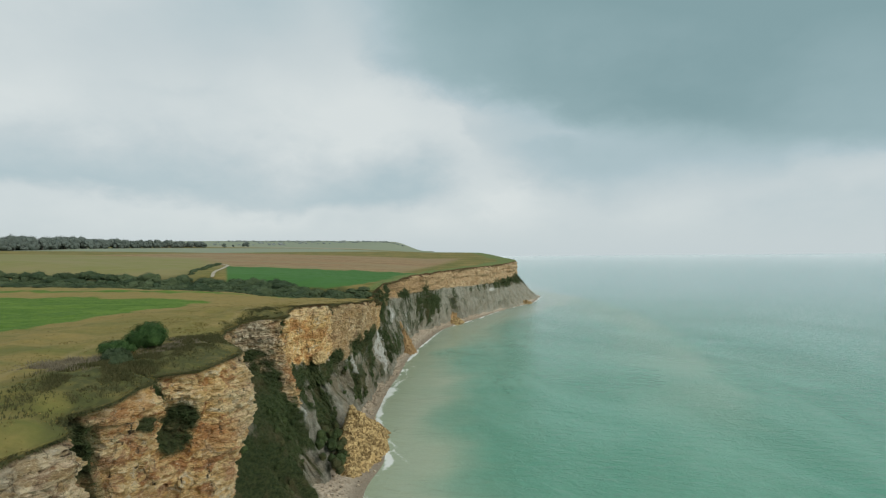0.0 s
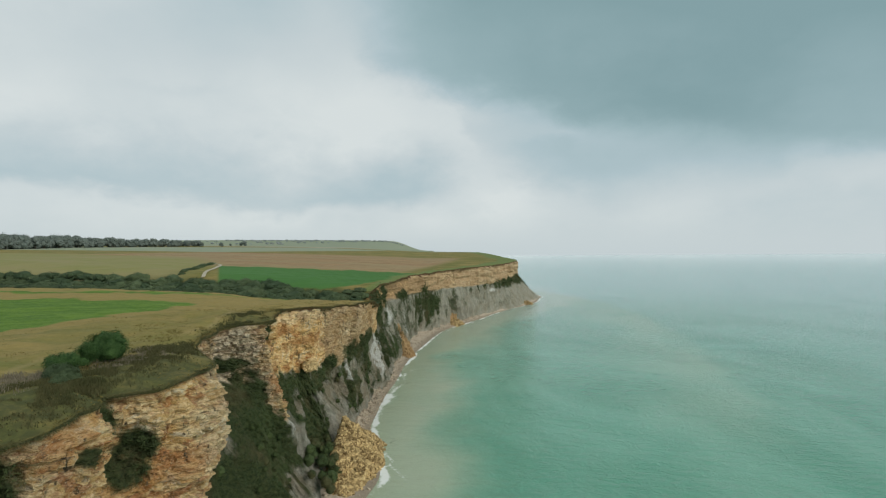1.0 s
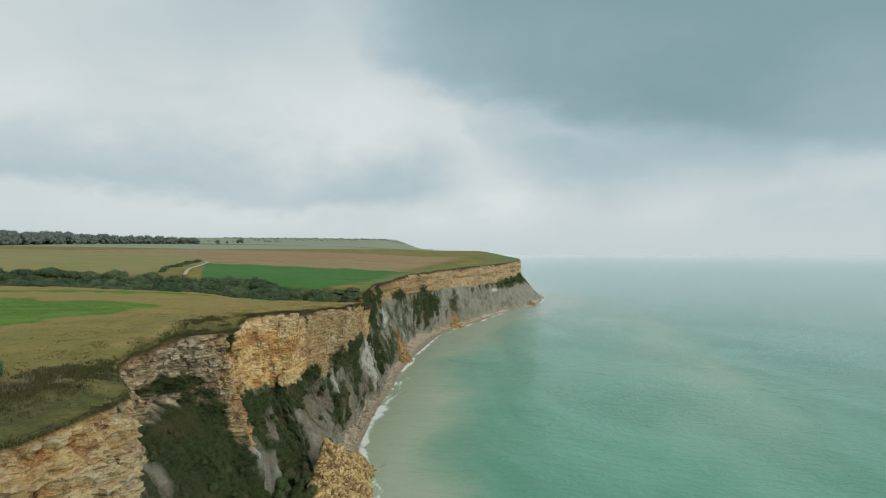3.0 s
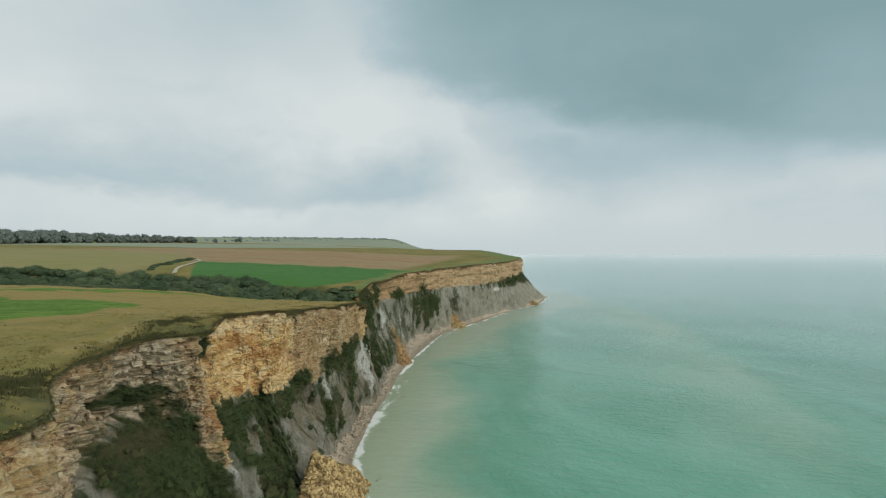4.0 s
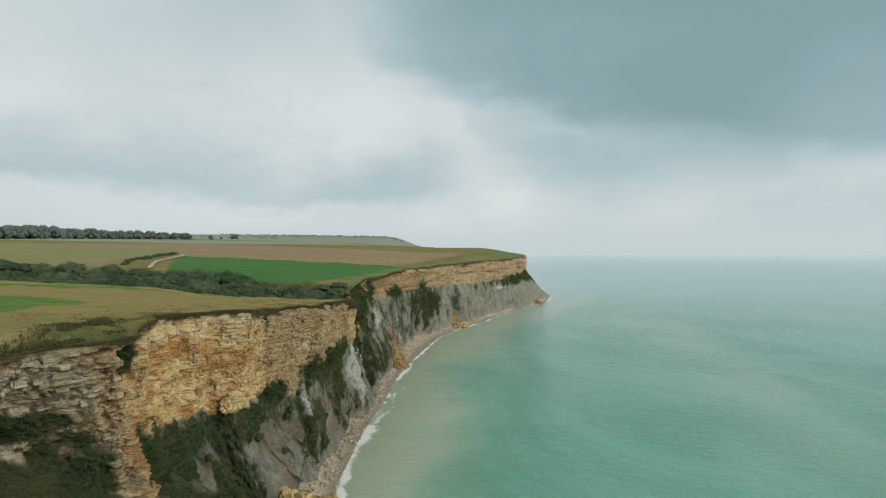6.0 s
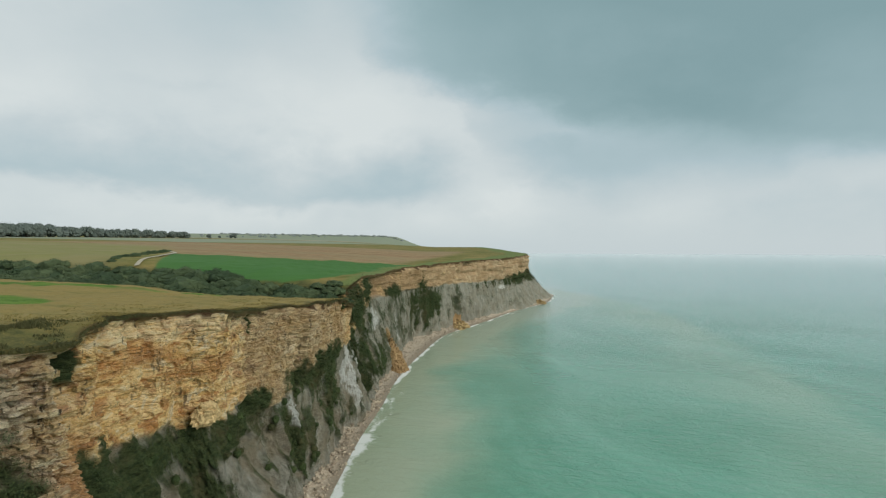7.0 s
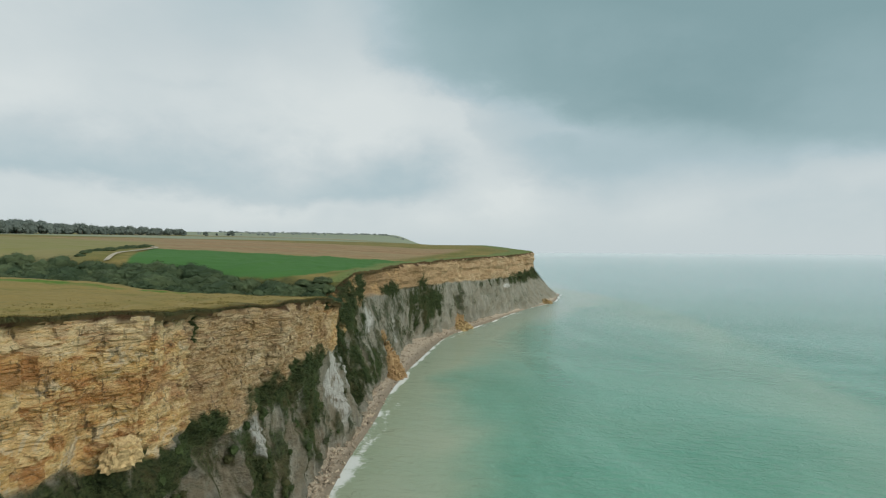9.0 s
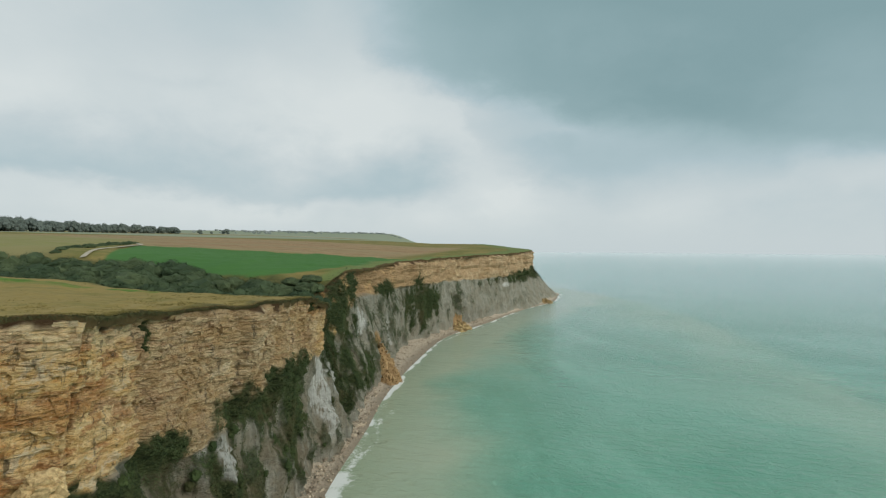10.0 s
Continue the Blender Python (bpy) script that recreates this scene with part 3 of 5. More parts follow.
trail = smooth(0.75, 0.25, np.abs(XX - way_x + 0.5 * fbm(XX / 5, YY / 5, 0, 2, 23))) * smooth(30, 45, YY) * smooth(178, 165, YY)
MEADOW = [(-300, 20), (-94, 96), (-84, 125), (-82, 168), (-90, 186), (-300, 205)]
STRIP = [(-300, 228), (-78, 210), (-58, 211), (-58, 219), (-300, 242)]
CROP = [(-120, 274), (-60, 257), (-40, 262), (-22, 300), (-14, 352), (-155, 352)]
BEIGE = [(-150, 286), (-166, 368), (-230, 470), (-420, 500), (-900, 500), (-900, 380), (-300, 300)]
PLOUGH = [(-900, 430), (-158, 354), (-18, 354), (5, 520), (40, 700), (50, 950), (-56, 1050), (-183, 850), (-290, 640), (-900, 590)]
LEA = [(-295, 645), (-183, 855), (-100, 1010), (-250, 1060), (-700, 900), (-700, 640)]
PALE = [(-420, 1000), (-250, 1065), (-60, 1060), (-60, 1130), (-700, 1110), (-700, 960)]
marks = {"meadow": np.maximum(inside(XX, YY, MEADOW), inside(XX, YY, STRIP) - 1.5) + 4 * fbm(XX / 16, YY / 9, 0, 4, 26), "crop": inside(XX, YY, CROP), "beige": inside(XX, YY, BEIGE), "plough": inside(XX, YY, PLOUGH),
         # Beyond 1120 m all ground takes the haze-paled grassland colour.
         "hazy_lea": np.maximum(inside(XX, YY, LEA), np.where(YY > 1120, 25 + 0 * YY, -50)),
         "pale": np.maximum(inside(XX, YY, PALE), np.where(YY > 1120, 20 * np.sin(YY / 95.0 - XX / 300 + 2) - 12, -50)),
         "verge": np.where(YY > 252, 7 + 16 * smooth(340, 560, YY) - UU + 4 * fbm(XX / 15, YY / 25, 0, 3, 27), -50.0), "scrub": scrub, "trail": trail, "golden": np.clip((0.6 * smooth(66, 92, YY + 8 * fbm(XX / 12, YY / 12, 0, 3, 19)) + 0.4 * smooth(112, 150, YY + 6 * fbm(XX / 12, YY / 12, 0, 3, 19))) * smooth(-6, -22, valley(XX, YY)), 0, 1),
         "lip": np.clip((UU < 0.05) * 1.0 + 0.6 * smooth(0.7, 0.1, UU), 0, 1) * (0.25 + 0.75 * smooth(116, 124, YY))}
ground = tagged(sheet("ground", np.stack([XX, YY, ZZ], -1), marks, FIELDS), "clifftop farmland of dry grass, green crop and brown ploughed fields", "farmland", kind="structure")

# ---- the cliff ----
cliff_y = steps((-60, 20, 4), (20, 215, 0.21), (215, 420, 0.6), (420, 660, 0.9), (660, 1000, 8), (1000, 2100, 30))
CN = 236
ragged = ragged_at(cliff_y)
ct = top_x(cliff_y) + ragged - 0.25
slope = np.gradient(top_x(cliff_y), cliff_y)
slope = np.convolve(np.pad(slope, 8, mode="edge"), np.ones(17) / 17, mode="valid")
nx, ny = 1 / np.hypot(1, slope), -slope / np.hypot(1, slope)
arc = np.concatenate([[0], np.cumsum(np.hypot(np.diff(cliff_y), np.diff(top_x(cliff_y))))])
zt = ground_z(ct, cliff_y) + hummock_at(ct, cliff_y) - 0.5
fz, fx = spline(cliff_y, FOOT_Y, FOOT_Z), top_x(cliff_y) - spline(cliff_y, FOOT_Y, FOOT_IN)
bx = base_x(cliff_y)
W = np.linspace(0, 1, CN)[None, :]
S = np.repeat(arc[:, None], CN, 1)
Y = np.repeat(cliff_y[:, None], CN, 1)
Z = zt[:, None] + W * (-2.0 - zt[:, None])
fzw = fz[:, None] + (1.6 - 1.0 * smooth(255, 290, Y)) * fbm(S / 9, 0.5, 0, 3, 21)
upper = np.clip((zt[:, None] - Z) / np.maximum(zt[:, None] - fz[:, None], 1), 0, 1)
lower = np.clip((fz[:, None] - Z) / np.maximum(fz[:, None] - 2.0, 1), 0, 1.2)
X = np.where(Z > fz[:, None], ct[:, None] + (fx - ct)[:, None] * upper, fx[:, None] + (bx - fx)[:, None] * (0.75 * lower + 0.25 * lower**2))
lime = smooth(-0.7, 0.7, Z - fzw)
# beds of limestone, each broken into blocks
dip = Z + 0.5 * fbm(S / 30, 1.5, 0, 2, 31) + 0.12 * fbm(S / 3, Z / 3, 0, 2, 32)
rng = np.random.default_rng(7)
bounds = np.cumsum(rng.uniform(0.2, 0.6, 150)) - 6
bed = np.searchsorted(bounds, dip)
length = 0.7 + 1.9 * spin(bed, bed * 0 + 3, bed * 0, 40)
along = S / length + 9 * spin(bed, bed * 0, bed * 0 + 2, 41)
block = np.floor(along).astype(np.int64)
joint = np.minimum(along - block, 1 - (along - block)) * length
step = 0.42 * (spin(bed, block, bed * 0, 42) - 0.5) + 0.30 * (spin(bed, bed * 0, bed * 0, 43) - 0.5) + 0.5 * (spin(bed // 4, np.floor(S / 3.3 + bed // 4 * 0.37).astype(np.int64), bed * 0, 47) - 0.5)
scale_far = 0.75 + 0.75 * smooth(126, 118, Y) - 0.55 * smooth(92, 85, Y) + 0.5 * smooth(215, 260, Y) - 0.35 * smooth(290, 400, Y)
bulk = 1.4 * fbm(S / 11, Z / 18, 0, 3, 44) + (0.28 + 0.17 * smooth(126, 118, Y)) * fbm(S / 2.6, Z / 1.7, 0, 4, 45, 0.6) * (1 - 0.75 * smooth(280, 380, Y))
wob_s, wob_z = 0.35 * fbm(S / 1.9, Z / 1.9, 0, 3, 33), 0.35 * fbm(S / 1.7, Z / 1.7, 0, 3, 34)
cu, cv_ = S / 1.6 + wob_s, Z / 1.25 + wob_z
iu, iv = np.floor(cu).astype(np.int64), np.floor(cv_).astype(np.int64)
cu2, cv2 = S / 0.62 + 2 * wob_s, Z / 0.5 + 2 * wob_z
iu2, iv2 = np.floor(cu2).astype(np.int64), np.floor(cv2).astype(np.int64)
crag = 0.75 * (spin(iu, iv, iu * 0, 35) - 0.5) - 0.3 * (np.minimum(cu - iu, 1 - cu + iu) < 0.09) + 0.40 * (spin(iu2, iv2, iu2 * 0, 36) - 0.5)
face = np.floor(S / 12.0 + 0.5 * fbm(S / 9, Z / 14, 0, 2, 37)).astype(np.int64)
crag = crag * (0.22 + 0.78 * smooth(126, 118, Y) - 0.45 * smooth(92, 85, Y)) * (1 - 0.5 * smooth(300, 420, Y))
columns = -(1.3 + 1.9 * smooth(126, 118, Y) * smooth(84, 90, Y) * (1 - 0.8 * smooth(107, 112, Y))) * np.maximum(0, np.abs(lattice(S / 5.5, Z / 40, 0, 46)) * -5 + 1)
seam = np.minimum(np.abs(dip - bounds[np.clip(bed, 0, 149)]), np.abs(dip - bounds[np.clip(bed - 1, 0, 149)]))
rock_out = (step - 0.3 * (joint < 0.15) - 0.45 * (seam < 0.09) * (spin(bed, bed * 0, bed * 0, 39) > 0.4) * smooth(-0.25, 0.45, fbm(S / 5, bed * 0.9, 0, 2, 77))) * scale_far + bulk * (1 + 0.35 * smooth(126, 118, Y)) + columns - 3.8 * np.maximum(0, 1 - 3.6 * np.abs(lattice(S / 3.2 + 0.25 * fbm(S / 2, Z / 5, 0, 2, 60), Z / 16, 0, 59))) * smooth(84, 92, Y) * smooth(112, 106, Y) + crag + (2.6 * (spin(face, face * 0, face * 0, 38) - 0.5) + 2.2 * fbm(S / 24, Z / 45, 0, 3, 57) + 1.1 * fbm(S / 16, Z / 2.6, 0, 2, 58)) * smooth(255, 275, Y)
rill = 1 - np.abs(lattice(S / 3.4 + 0.5 * lattice(S / 8, Z / 9, 0, 51), Z / 26, 0, 52))
rill2 = 1 - np.abs(lattice(S / 9.0 + 0.8 * lattice(S / 14, Z / 14, 0, 53), Z / 50, 0, 54))
marl_out = (rill - 0.6) * (1.9 - 1.0 * smooth(255, 300, Y)) + (rill2 - 0.6) * 3.6 + 1.0 * fbm(S / 6, Z / 9, 0, 4, 55) + 0.42 * fbm(S / 1.1, Z / 2.4, 0, 3, 56)
marl_out = marl_out - 1.5 * smooth(122, 136, Y) * smooth(215, 200, Y)
marl_out = marl_out * (0.35 + 0.65 * smooth(0, 0.35, lower)) * smooth(1.2, 0.9, lower)
# the great buttress and the hollows that the growth fills
shape = 1.5 * np.exp(-(((Y - 75.5) / 4.0) ** 2)) * smooth(40.5, 37, Z) * smooth(8, 26, Z) - 1.3 * np.exp(-(((Y - 50.0) / 2.0) ** 2)) - 4.0 * smooth(34, 23, Z) * smooth(71, 78, Y) * smooth(93, 85, Y) - 1.8 * np.exp(-(((Y - 120.5) / 1.3) ** 2) - ((Z - 40) / 6) ** 2)
shape = shape - 2.2 * np.exp(-(((Y - 65.8) / 2.8) ** 2 + ((Z - 33.8) / 3.2) ** 2)) - 0.8 * np.exp(-(((Y - 107) / 5) ** 2 + ((Z - 32) / 2.2) ** 2)) + 1.5 * np.exp(-(((Y - 119.5) / 2.4) ** 2 + ((Z - 24) / 7) ** 2)) - 0.8 * np.exp(-(((Y - 112) / 3.5) ** 2 + ((Z - 35.2) / 1.6) ** 2))
for cleft_y, cleft_w in ((159.5, 0.6), (178, 0.4), (187, 0.35), (200.5, 0.6)):
    shape = shape - 1.5 * np.exp(-(((Y - cleft_y + 0.5 * fbm(Z / 4, cleft_y, 0, 3, 76)) / cleft_w) ** 2)) * smooth(25, 29, Z)
shape = shape + 1.1 * np.exp(-(((Y - 115.5) / 3.0) ** 2)) * smooth(30, 33, Z)
patchy = 0.55 * fbm(S / 3.6, Z / 8, 0, 4, 61) + 0.3 * fbm(S / 1.2, Z / 2.0, 0, 3, 62)
GROWTH = ((49.8, 26, 2.3, 14), (65.8, 34.2, 2.2, 2.4), (64.4, 32.2, 2.4, 2.4), (63.4, 38.2, 1.0, 3.6), (58, 36.5, 1.7, 1.0), (99, 14, 16, 11.5), (109, 34, 4.6, 1.5), (107, 21, 8, 8.5), (112, 22, 6, 8), (103, 26, 5.5, 3), (109, 27, 6, 3.6), (110, 12, 9, 10), (116, 15, 4, 9), (121.4, 40, 1.0, 3.5), (136, 22, 14, 3.2), (131, 19, 8, 3.5), (125, 25, 5, 4), (135, 10, 6, 5),
          (150, 20.5, 7, 3), (159.7, 37.6, 0.45, 1.6), (201, 36, 0.6, 2), (163, 23, 7, 2.2), (184, 24, 15, 3.4), (195, 18, 5, 8), (141, 9, 9, 7), (236, 26, 15, 12), (224, 31, 7, 6), (250, 30, 9, 10), (228, 16, 3.5, 16), (246, 12, 7, 9), (350, 20, 15, 11),
          (300, 31, 12, 3), (262, 34, 4, 5), (540, 25.5, 75, 4.2), (600, 20, 14, 6), (170, 12, 3, 6), (107, 8, 9, 5), (40, 14, 12, 6), (262, 8, 6, 5))
veg = np.full(Y.shape, -9.0)
for gy, gz, ry, rz in GROWTH:
    veg = np.maximum(veg, 1 - np.hypot((Y - gy) / ry, (Z - gz) / rz))
green = smooth(-0.22, 0.26, veg + (0.6 + 0.3 * smooth(70, 95, Y)) * patchy) * (veg > -1.4)
lace = smooth(0.20 - 0.14 * smooth(215, 190, Y), 0.70, patchy + 0.25 * fbm(S / 14, Z / 10, 0, 2, 63)) * (1 - lime) * smooth(0.98, 0.7, lower)
combed = fbm(S / 1.25 + Z * 0.10, Z / 11, 0, 4, 67) + 0.5 * fbm(S / 7, Z / 12, 0, 2, 69)
lace = np.maximum(lace, smooth(0.10, 0.65, combed) * (1 - lime) * smooth(1.0, 0.85, lower) * (1 - 0.8 * smooth(310, 400, Y)))
green = np.clip(green + (0.7 + 0.15 * smooth(215, 190, Y)) * lace, 0, 1)
out = rock_out * lime + marl_out * (1 - lime) + shape + 0.5 * green * (0.6 + fbm(S / 0.9, Z / 0.9, 0, 2, 64))
out = out * smooth(0, 0.03, W) + 0.15 * smooth(0.04, 0, W)
wash = np.zeros(Y.shape)
for gy, gz, ry, rz in ((166.5, 22.3, 2.2, 3.2), (171, 18, 1.3, 3.5), (210, 18, 2.4, 11), (219, 16, 0.9, 6), (224, 15, 1.0, 6), (266, 22, 3.5, 5), (300, 13, 1.6, 7), (462, 21, 4.5, 1.8), (119.5, 20, 0.8, 5), (128, 14, 2, 2)):
    wash = np.maximum(wash, smooth(-0.15, 0.35, 1 - np.hypot((Y - gy) / ry, (Z - gz) / rz) + 0.6 * patchy))
green = green * (1 - 0.9 * wash)
ochre = spline(Y, (-60, 40, 60, 78, 90, 104, 116, 122, 140, 156, 165, 200, 230, 262, 320, 360, 420, 600, 2100), (0.3, 0.35, 0.8, 0.6, 0.4, 0.25, 0.3, 0.85, 0.95, 0.85, 0.72, 0.75, 0.7, 1.0, 0.95, 0.75, 0.55, 0.45, 0.1))
umber = smooth(154, 160, Y) * smooth(214, 204, Y) * 0.74 + smooth(255, 262, Y) * (1 - 0.4 * smooth(330, 420, Y))
earth = np.zeros(Y.shape)
for gy, gz, ry, rz in ((279, 12, 4.5, 5), (277, 5, 5, 3), (393, 4, 6, 3.5), (218, 32, 4, 2.4)):
    earth = np.maximum(earth, smooth(-0.15, 0.3, 1 - np.hypot((Y - gy) / ry, (Z - gz) / rz) + 0.7 * patchy))
soil = smooth(1.0, 0.1, (zt[:, None] - Z) + 0.9 * fbm(S / 2.5, Z / 2, 0, 3, 71)) * (0.35 + 0.65 * smooth(116, 124, Y))
PX, PY = X + out * nx[:, None], Y + out * ny[:, None]
PX[:, 0] -= 1.4
Z[:, 0] += 0.25
stain_at = 0.5 * fbm(S / 4, Z / 1.6, 0, 4, 75)
cream = smooth(4.2, 2.2, zt[:, None] - Z + 2.2 * stain_at) * smooth(123, 127, Y) * smooth(163, 156, Y) + 0.7 * smooth(-0.1, 0.4, 1 - np.hypot((Y - 75) / 5, (Z - 34) / 3.5) + stain_at)
rust = np.zeros(Y.shape)
for gy, gz, ry, rz in ((136, 36.4, 8, 1.8), (127, 33.5, 3, 3.5), (147, 33, 6, 1.3), (120, 29, 2.5, 3), (69, 30.5, 5, 2.2), (56, 39, 4, 1.6), (205, 35, 6, 1.5)):
    rust = np.maximum(rust, smooth(-0.2, 0.5, 1 - np.hypot((Y - gy) / ry, (Z - gz) / rz) + stain_at))
cliff_marks = {"dun": smooth(252, 264, Y), "cream": np.clip(cream, 0, 1), "rust": rust, "lime": lime, "green": green, "wash": wash * (1 - lime), "ochre": ochre, "tone": 0.55 * spin(bed, block, bed * 0, 48) + 0.45 * spin(bed, bed * 0, bed * 0, 49),
               "soil": soil, "umber": umber, "earth": 0.9 * earth, "craggy": 0.9 - 0.3 * smooth(255, 330, Y) + 0.35 * smooth(125, 119, Y)}
cliff = tagged(sheet("cliff_face", np.stack([PX, PY, Z], -1)[:, ::-1], {key: values[:, ::-1] for key, values in cliff_marks.items()}, CLIFF), "sea cliff of ochre limestone beds over grey marl", "cliff", kind="structure")
cliff.data.polygons.foreach_set("use_smooth", np.repeat(cliff_y[:-1] > 270, CN - 1))

# ---- blocks that stand out of the limestone beds ----


def block_mesh(name, shells, values, centre):
    """Rough six-sided blocks, one after another, each with the marks of the rock behind it."""
    mesh = soup(name, np.concatenate(shells) - np.asarray(centre), [tuple(8 * k + i for i in f) for k in range(len(shells)) for f in BLOCK_F], CLIFF)
    for key in cliff_marks:
        layer = mesh.attributes.new(key, "FLOAT", "POINT")
        layer.data.foreach_set("value", np.repeat([v[key] for v in values], 8).astype(np.float32))
    return mesh


BLOCK_F = [(0, 1, 3, 2), (4, 6, 7, 5), (0, 4, 5, 1), (2, 3, 7, 6), (0, 2, 6, 4), (1, 5, 7, 3)]
BLOCK = np.array([(a, b, c) for a in (-0.5, 0.5) for b in (-0.5, 0.5) for c in (-0.5, 0.5)])
rng = np.random.default_rng(73)
shells, shell_marks, shell_y, shell_size = [], [], [], []
first_s, last_s = np.interp(42, cliff_y, arc), np.interp(214, cliff_y, arc)
for b in range(1, 149):
    z0, z1 = bounds[b - 1], bounds[b]
    if z1 < 18 or z0 > 43:
        continue
    long_ = 0.7 + 1.9 * float(spin(np.int64(b), np.int64(3), np.int64(0), 40))
    s = first_s + rng.uniform(0, 2)
    while s < last_s:
        run = long_ * rng.uniform(0.4, 1.2)
        mid_s, s = s + run / 2, s + run * rng.choice([1.0, 1.15, 1.6])
        high = (z1 - z0) * rng.choice([0.7, 1.0, 1.0, 1.4])
        i = int(np.searchsorted(arc, mid_s))
        z = (z0 + z1) / 2 - 0.5 * float(fbm(mid_s / 30, 1.5, 0, 2, 31))
        j = int(round((zt[i] - z) / (zt[i] + 2) * (CN - 1)))
        if j < 3 or lime[i, j] < 0.95 or green[i, j] > 0.30 or soil[i, j] > 0.5:
            continue
        patch_at = float(fbm(mid_s / 5.5, z / 3.2, 0, 2, 74))
        if rng.random() > 0.10 + 0.45 * smooth(-0.1, 0.6, patch_at) + 0.18 * (86 < Y[i, j] < 119):
            continue
        out_by = rng.choice([0.05, 0.10, 0.18, 0.34]) * (0.75 + 0.5 * (Y[i, j] < 119))
        depth = out_by + 0.7
        box = BLOCK * np.array((run * 0.94, depth, high * 0.95)) + np.array((0, out_by - depth / 2, 0))
        box = box + rng.normal(0, 1, (8, 3)) * np.array((0.07 * run, 0.07, 0.09 * high))
        face_n, face_t = np.array((nx[i], ny[i], 0)), np.array((-ny[i], nx[i], 0))
        turn_n = face_n + face_t * rng.normal(0, 0.16)
        turn_n /= np.linalg.norm(turn_n)
        turn_t = np.array((-turn_n[1], turn_n[0], 0))
        shells.append(np.array((PX[i, j], PY[i, j], z)) + box[:, :1] * turn_t + box[:, 1:2] * turn_n + box[:, 2:] * np.array((0, 0, 1)))
        shell_marks.append({key: float(values[i, j]) for key, values in cliff_marks.items()} | {"tone": rng.uniform(0.25, 0.75)})
        shell_y.append(float(Y[i, j]))
        shell_size.append(run * high)
order = np.argsort([-v if (y < 84 or 123 < y < 198) else 9 for v, y in zip(shell_size, shell_y)])
for k in order[:280]:
    centre = shells[k].mean(axis=0)
    ob = part("rock_block", block_mesh("rock_block", [shells[k]], [shell_marks[k]], centre), cliff)
    ob.location = Vector(centre)
rest = [int(k) for k in order[280:]]
tagged(part("broken_blocks", block_mesh("broken_blocks", [shells[k] for k in rest], [shell_marks[k] for k in rest], (0, 0, 0)), cliff), kind="stuff")

# ---- beach and sea ----
beach_y = steps((-60, 90, 5), (90, 420, 1.0), (420, 660, 2.0), (660, 2100, 30))
bw = np.linspace(0, 1, 26)[None, :]
b0, b1 = base_x(beach_y)[:, None] - 4.0, shore_x(beach_y)[:, None] + 7.0
BX = b0 + (b1 - b0) * bw
BY = np.repeat(beach_y[:, None], 26, 1)
inner = np.clip((BX - b0) / np.maximum(shore_x(beach_y)[:, None] - b0, 1), 0, None)
BZ = np.where(inner < 1, 3.0 * np.maximum(1 - inner, 0) ** 1.1, -0.12 * (BX - shore_x(beach_y)[:, None])) + 0.18 * fbm(BX / 2, BY / 2, 0, 3, 81) * smooth(1.0, 0.6, inner)
tagged(sheet("beach", np.stack([BX, BY, BZ], -1)[:, ::-1], {"wet": smooth(0.62, 0.9, inner)[:, ::-1]}, SHINGLE), "narrow pale shingle beach at the foot of the cliff", "beach", kind="structure")

sea_y = np.concatenate([steps((-3000, -200, 400), (-200, 80, 20), (80, 420, 1.6), (420, 700, 4), (700, 1500, 40), (1500, 4900, 200))])
sea_u = np.concatenate([steps((-12, 30, 0.7), (30, 90, 3), (90, 300, 10), (300, 1000, 50), (1000, 5600, 400))])
SY = np.repeat(sea_y[:, None], len(sea_u), 1)
SU = np.repeat(sea_u[None, :], len(sea_y), 0)
SX = shore_x(sea_y)[:, None] + SU
warp = fbm(SX / 40, SY / 40, 0, 4, 91)
band = smooth(42, 10, SU + 12 * warp - 12 * smooth(250, 500, SY))
arcx = spline(SY, (-200, 120, 227, 296, 340, 400, 500, 580, 640, 680, 720), (40, 90, 128, 152, 165, 173, 175, 172, 152, 138, 120))
within = arcx - SX + 7 * warp + 3 * fbm(SX / 9, SY / 9, 0, 3, 97)
drift = smooth(-5, 7, within) * smooth(62 + 70 * smooth(280, 520, SY), 0, within) * smooth(725, 660, SY) * smooth(60, 270, SY)
silt = np.clip(0.9 * band + 0.15 * smooth(150, 40, SU) * smooth(150, 420, SY) + 0.12, 0, 1)
swash = 1.3 * fbm(SY / 10.0, 2.2, 0, 4, 92)
foam = (0.40 + 0.85 * smooth(-0.5, 0.5, fbm(SY / 9.0, 7.7, 0, 3, 96))) * np.exp(-(((SU - 0.6 - swash) / (1.4 + 2.2 * np.exp(-(((SY - 204) / 13) ** 2)) + 0.8 * np.exp(-(((SY - 245) / 9) ** 2)))) ** 2)) + 0.55 * np.exp(-(((SU - 4.2 - 2.2 * swash) / 1.0) ** 2)) * smooth(0.1, 0.6, fbm(SY / 16, 5.1, 0, 2, 93)) 
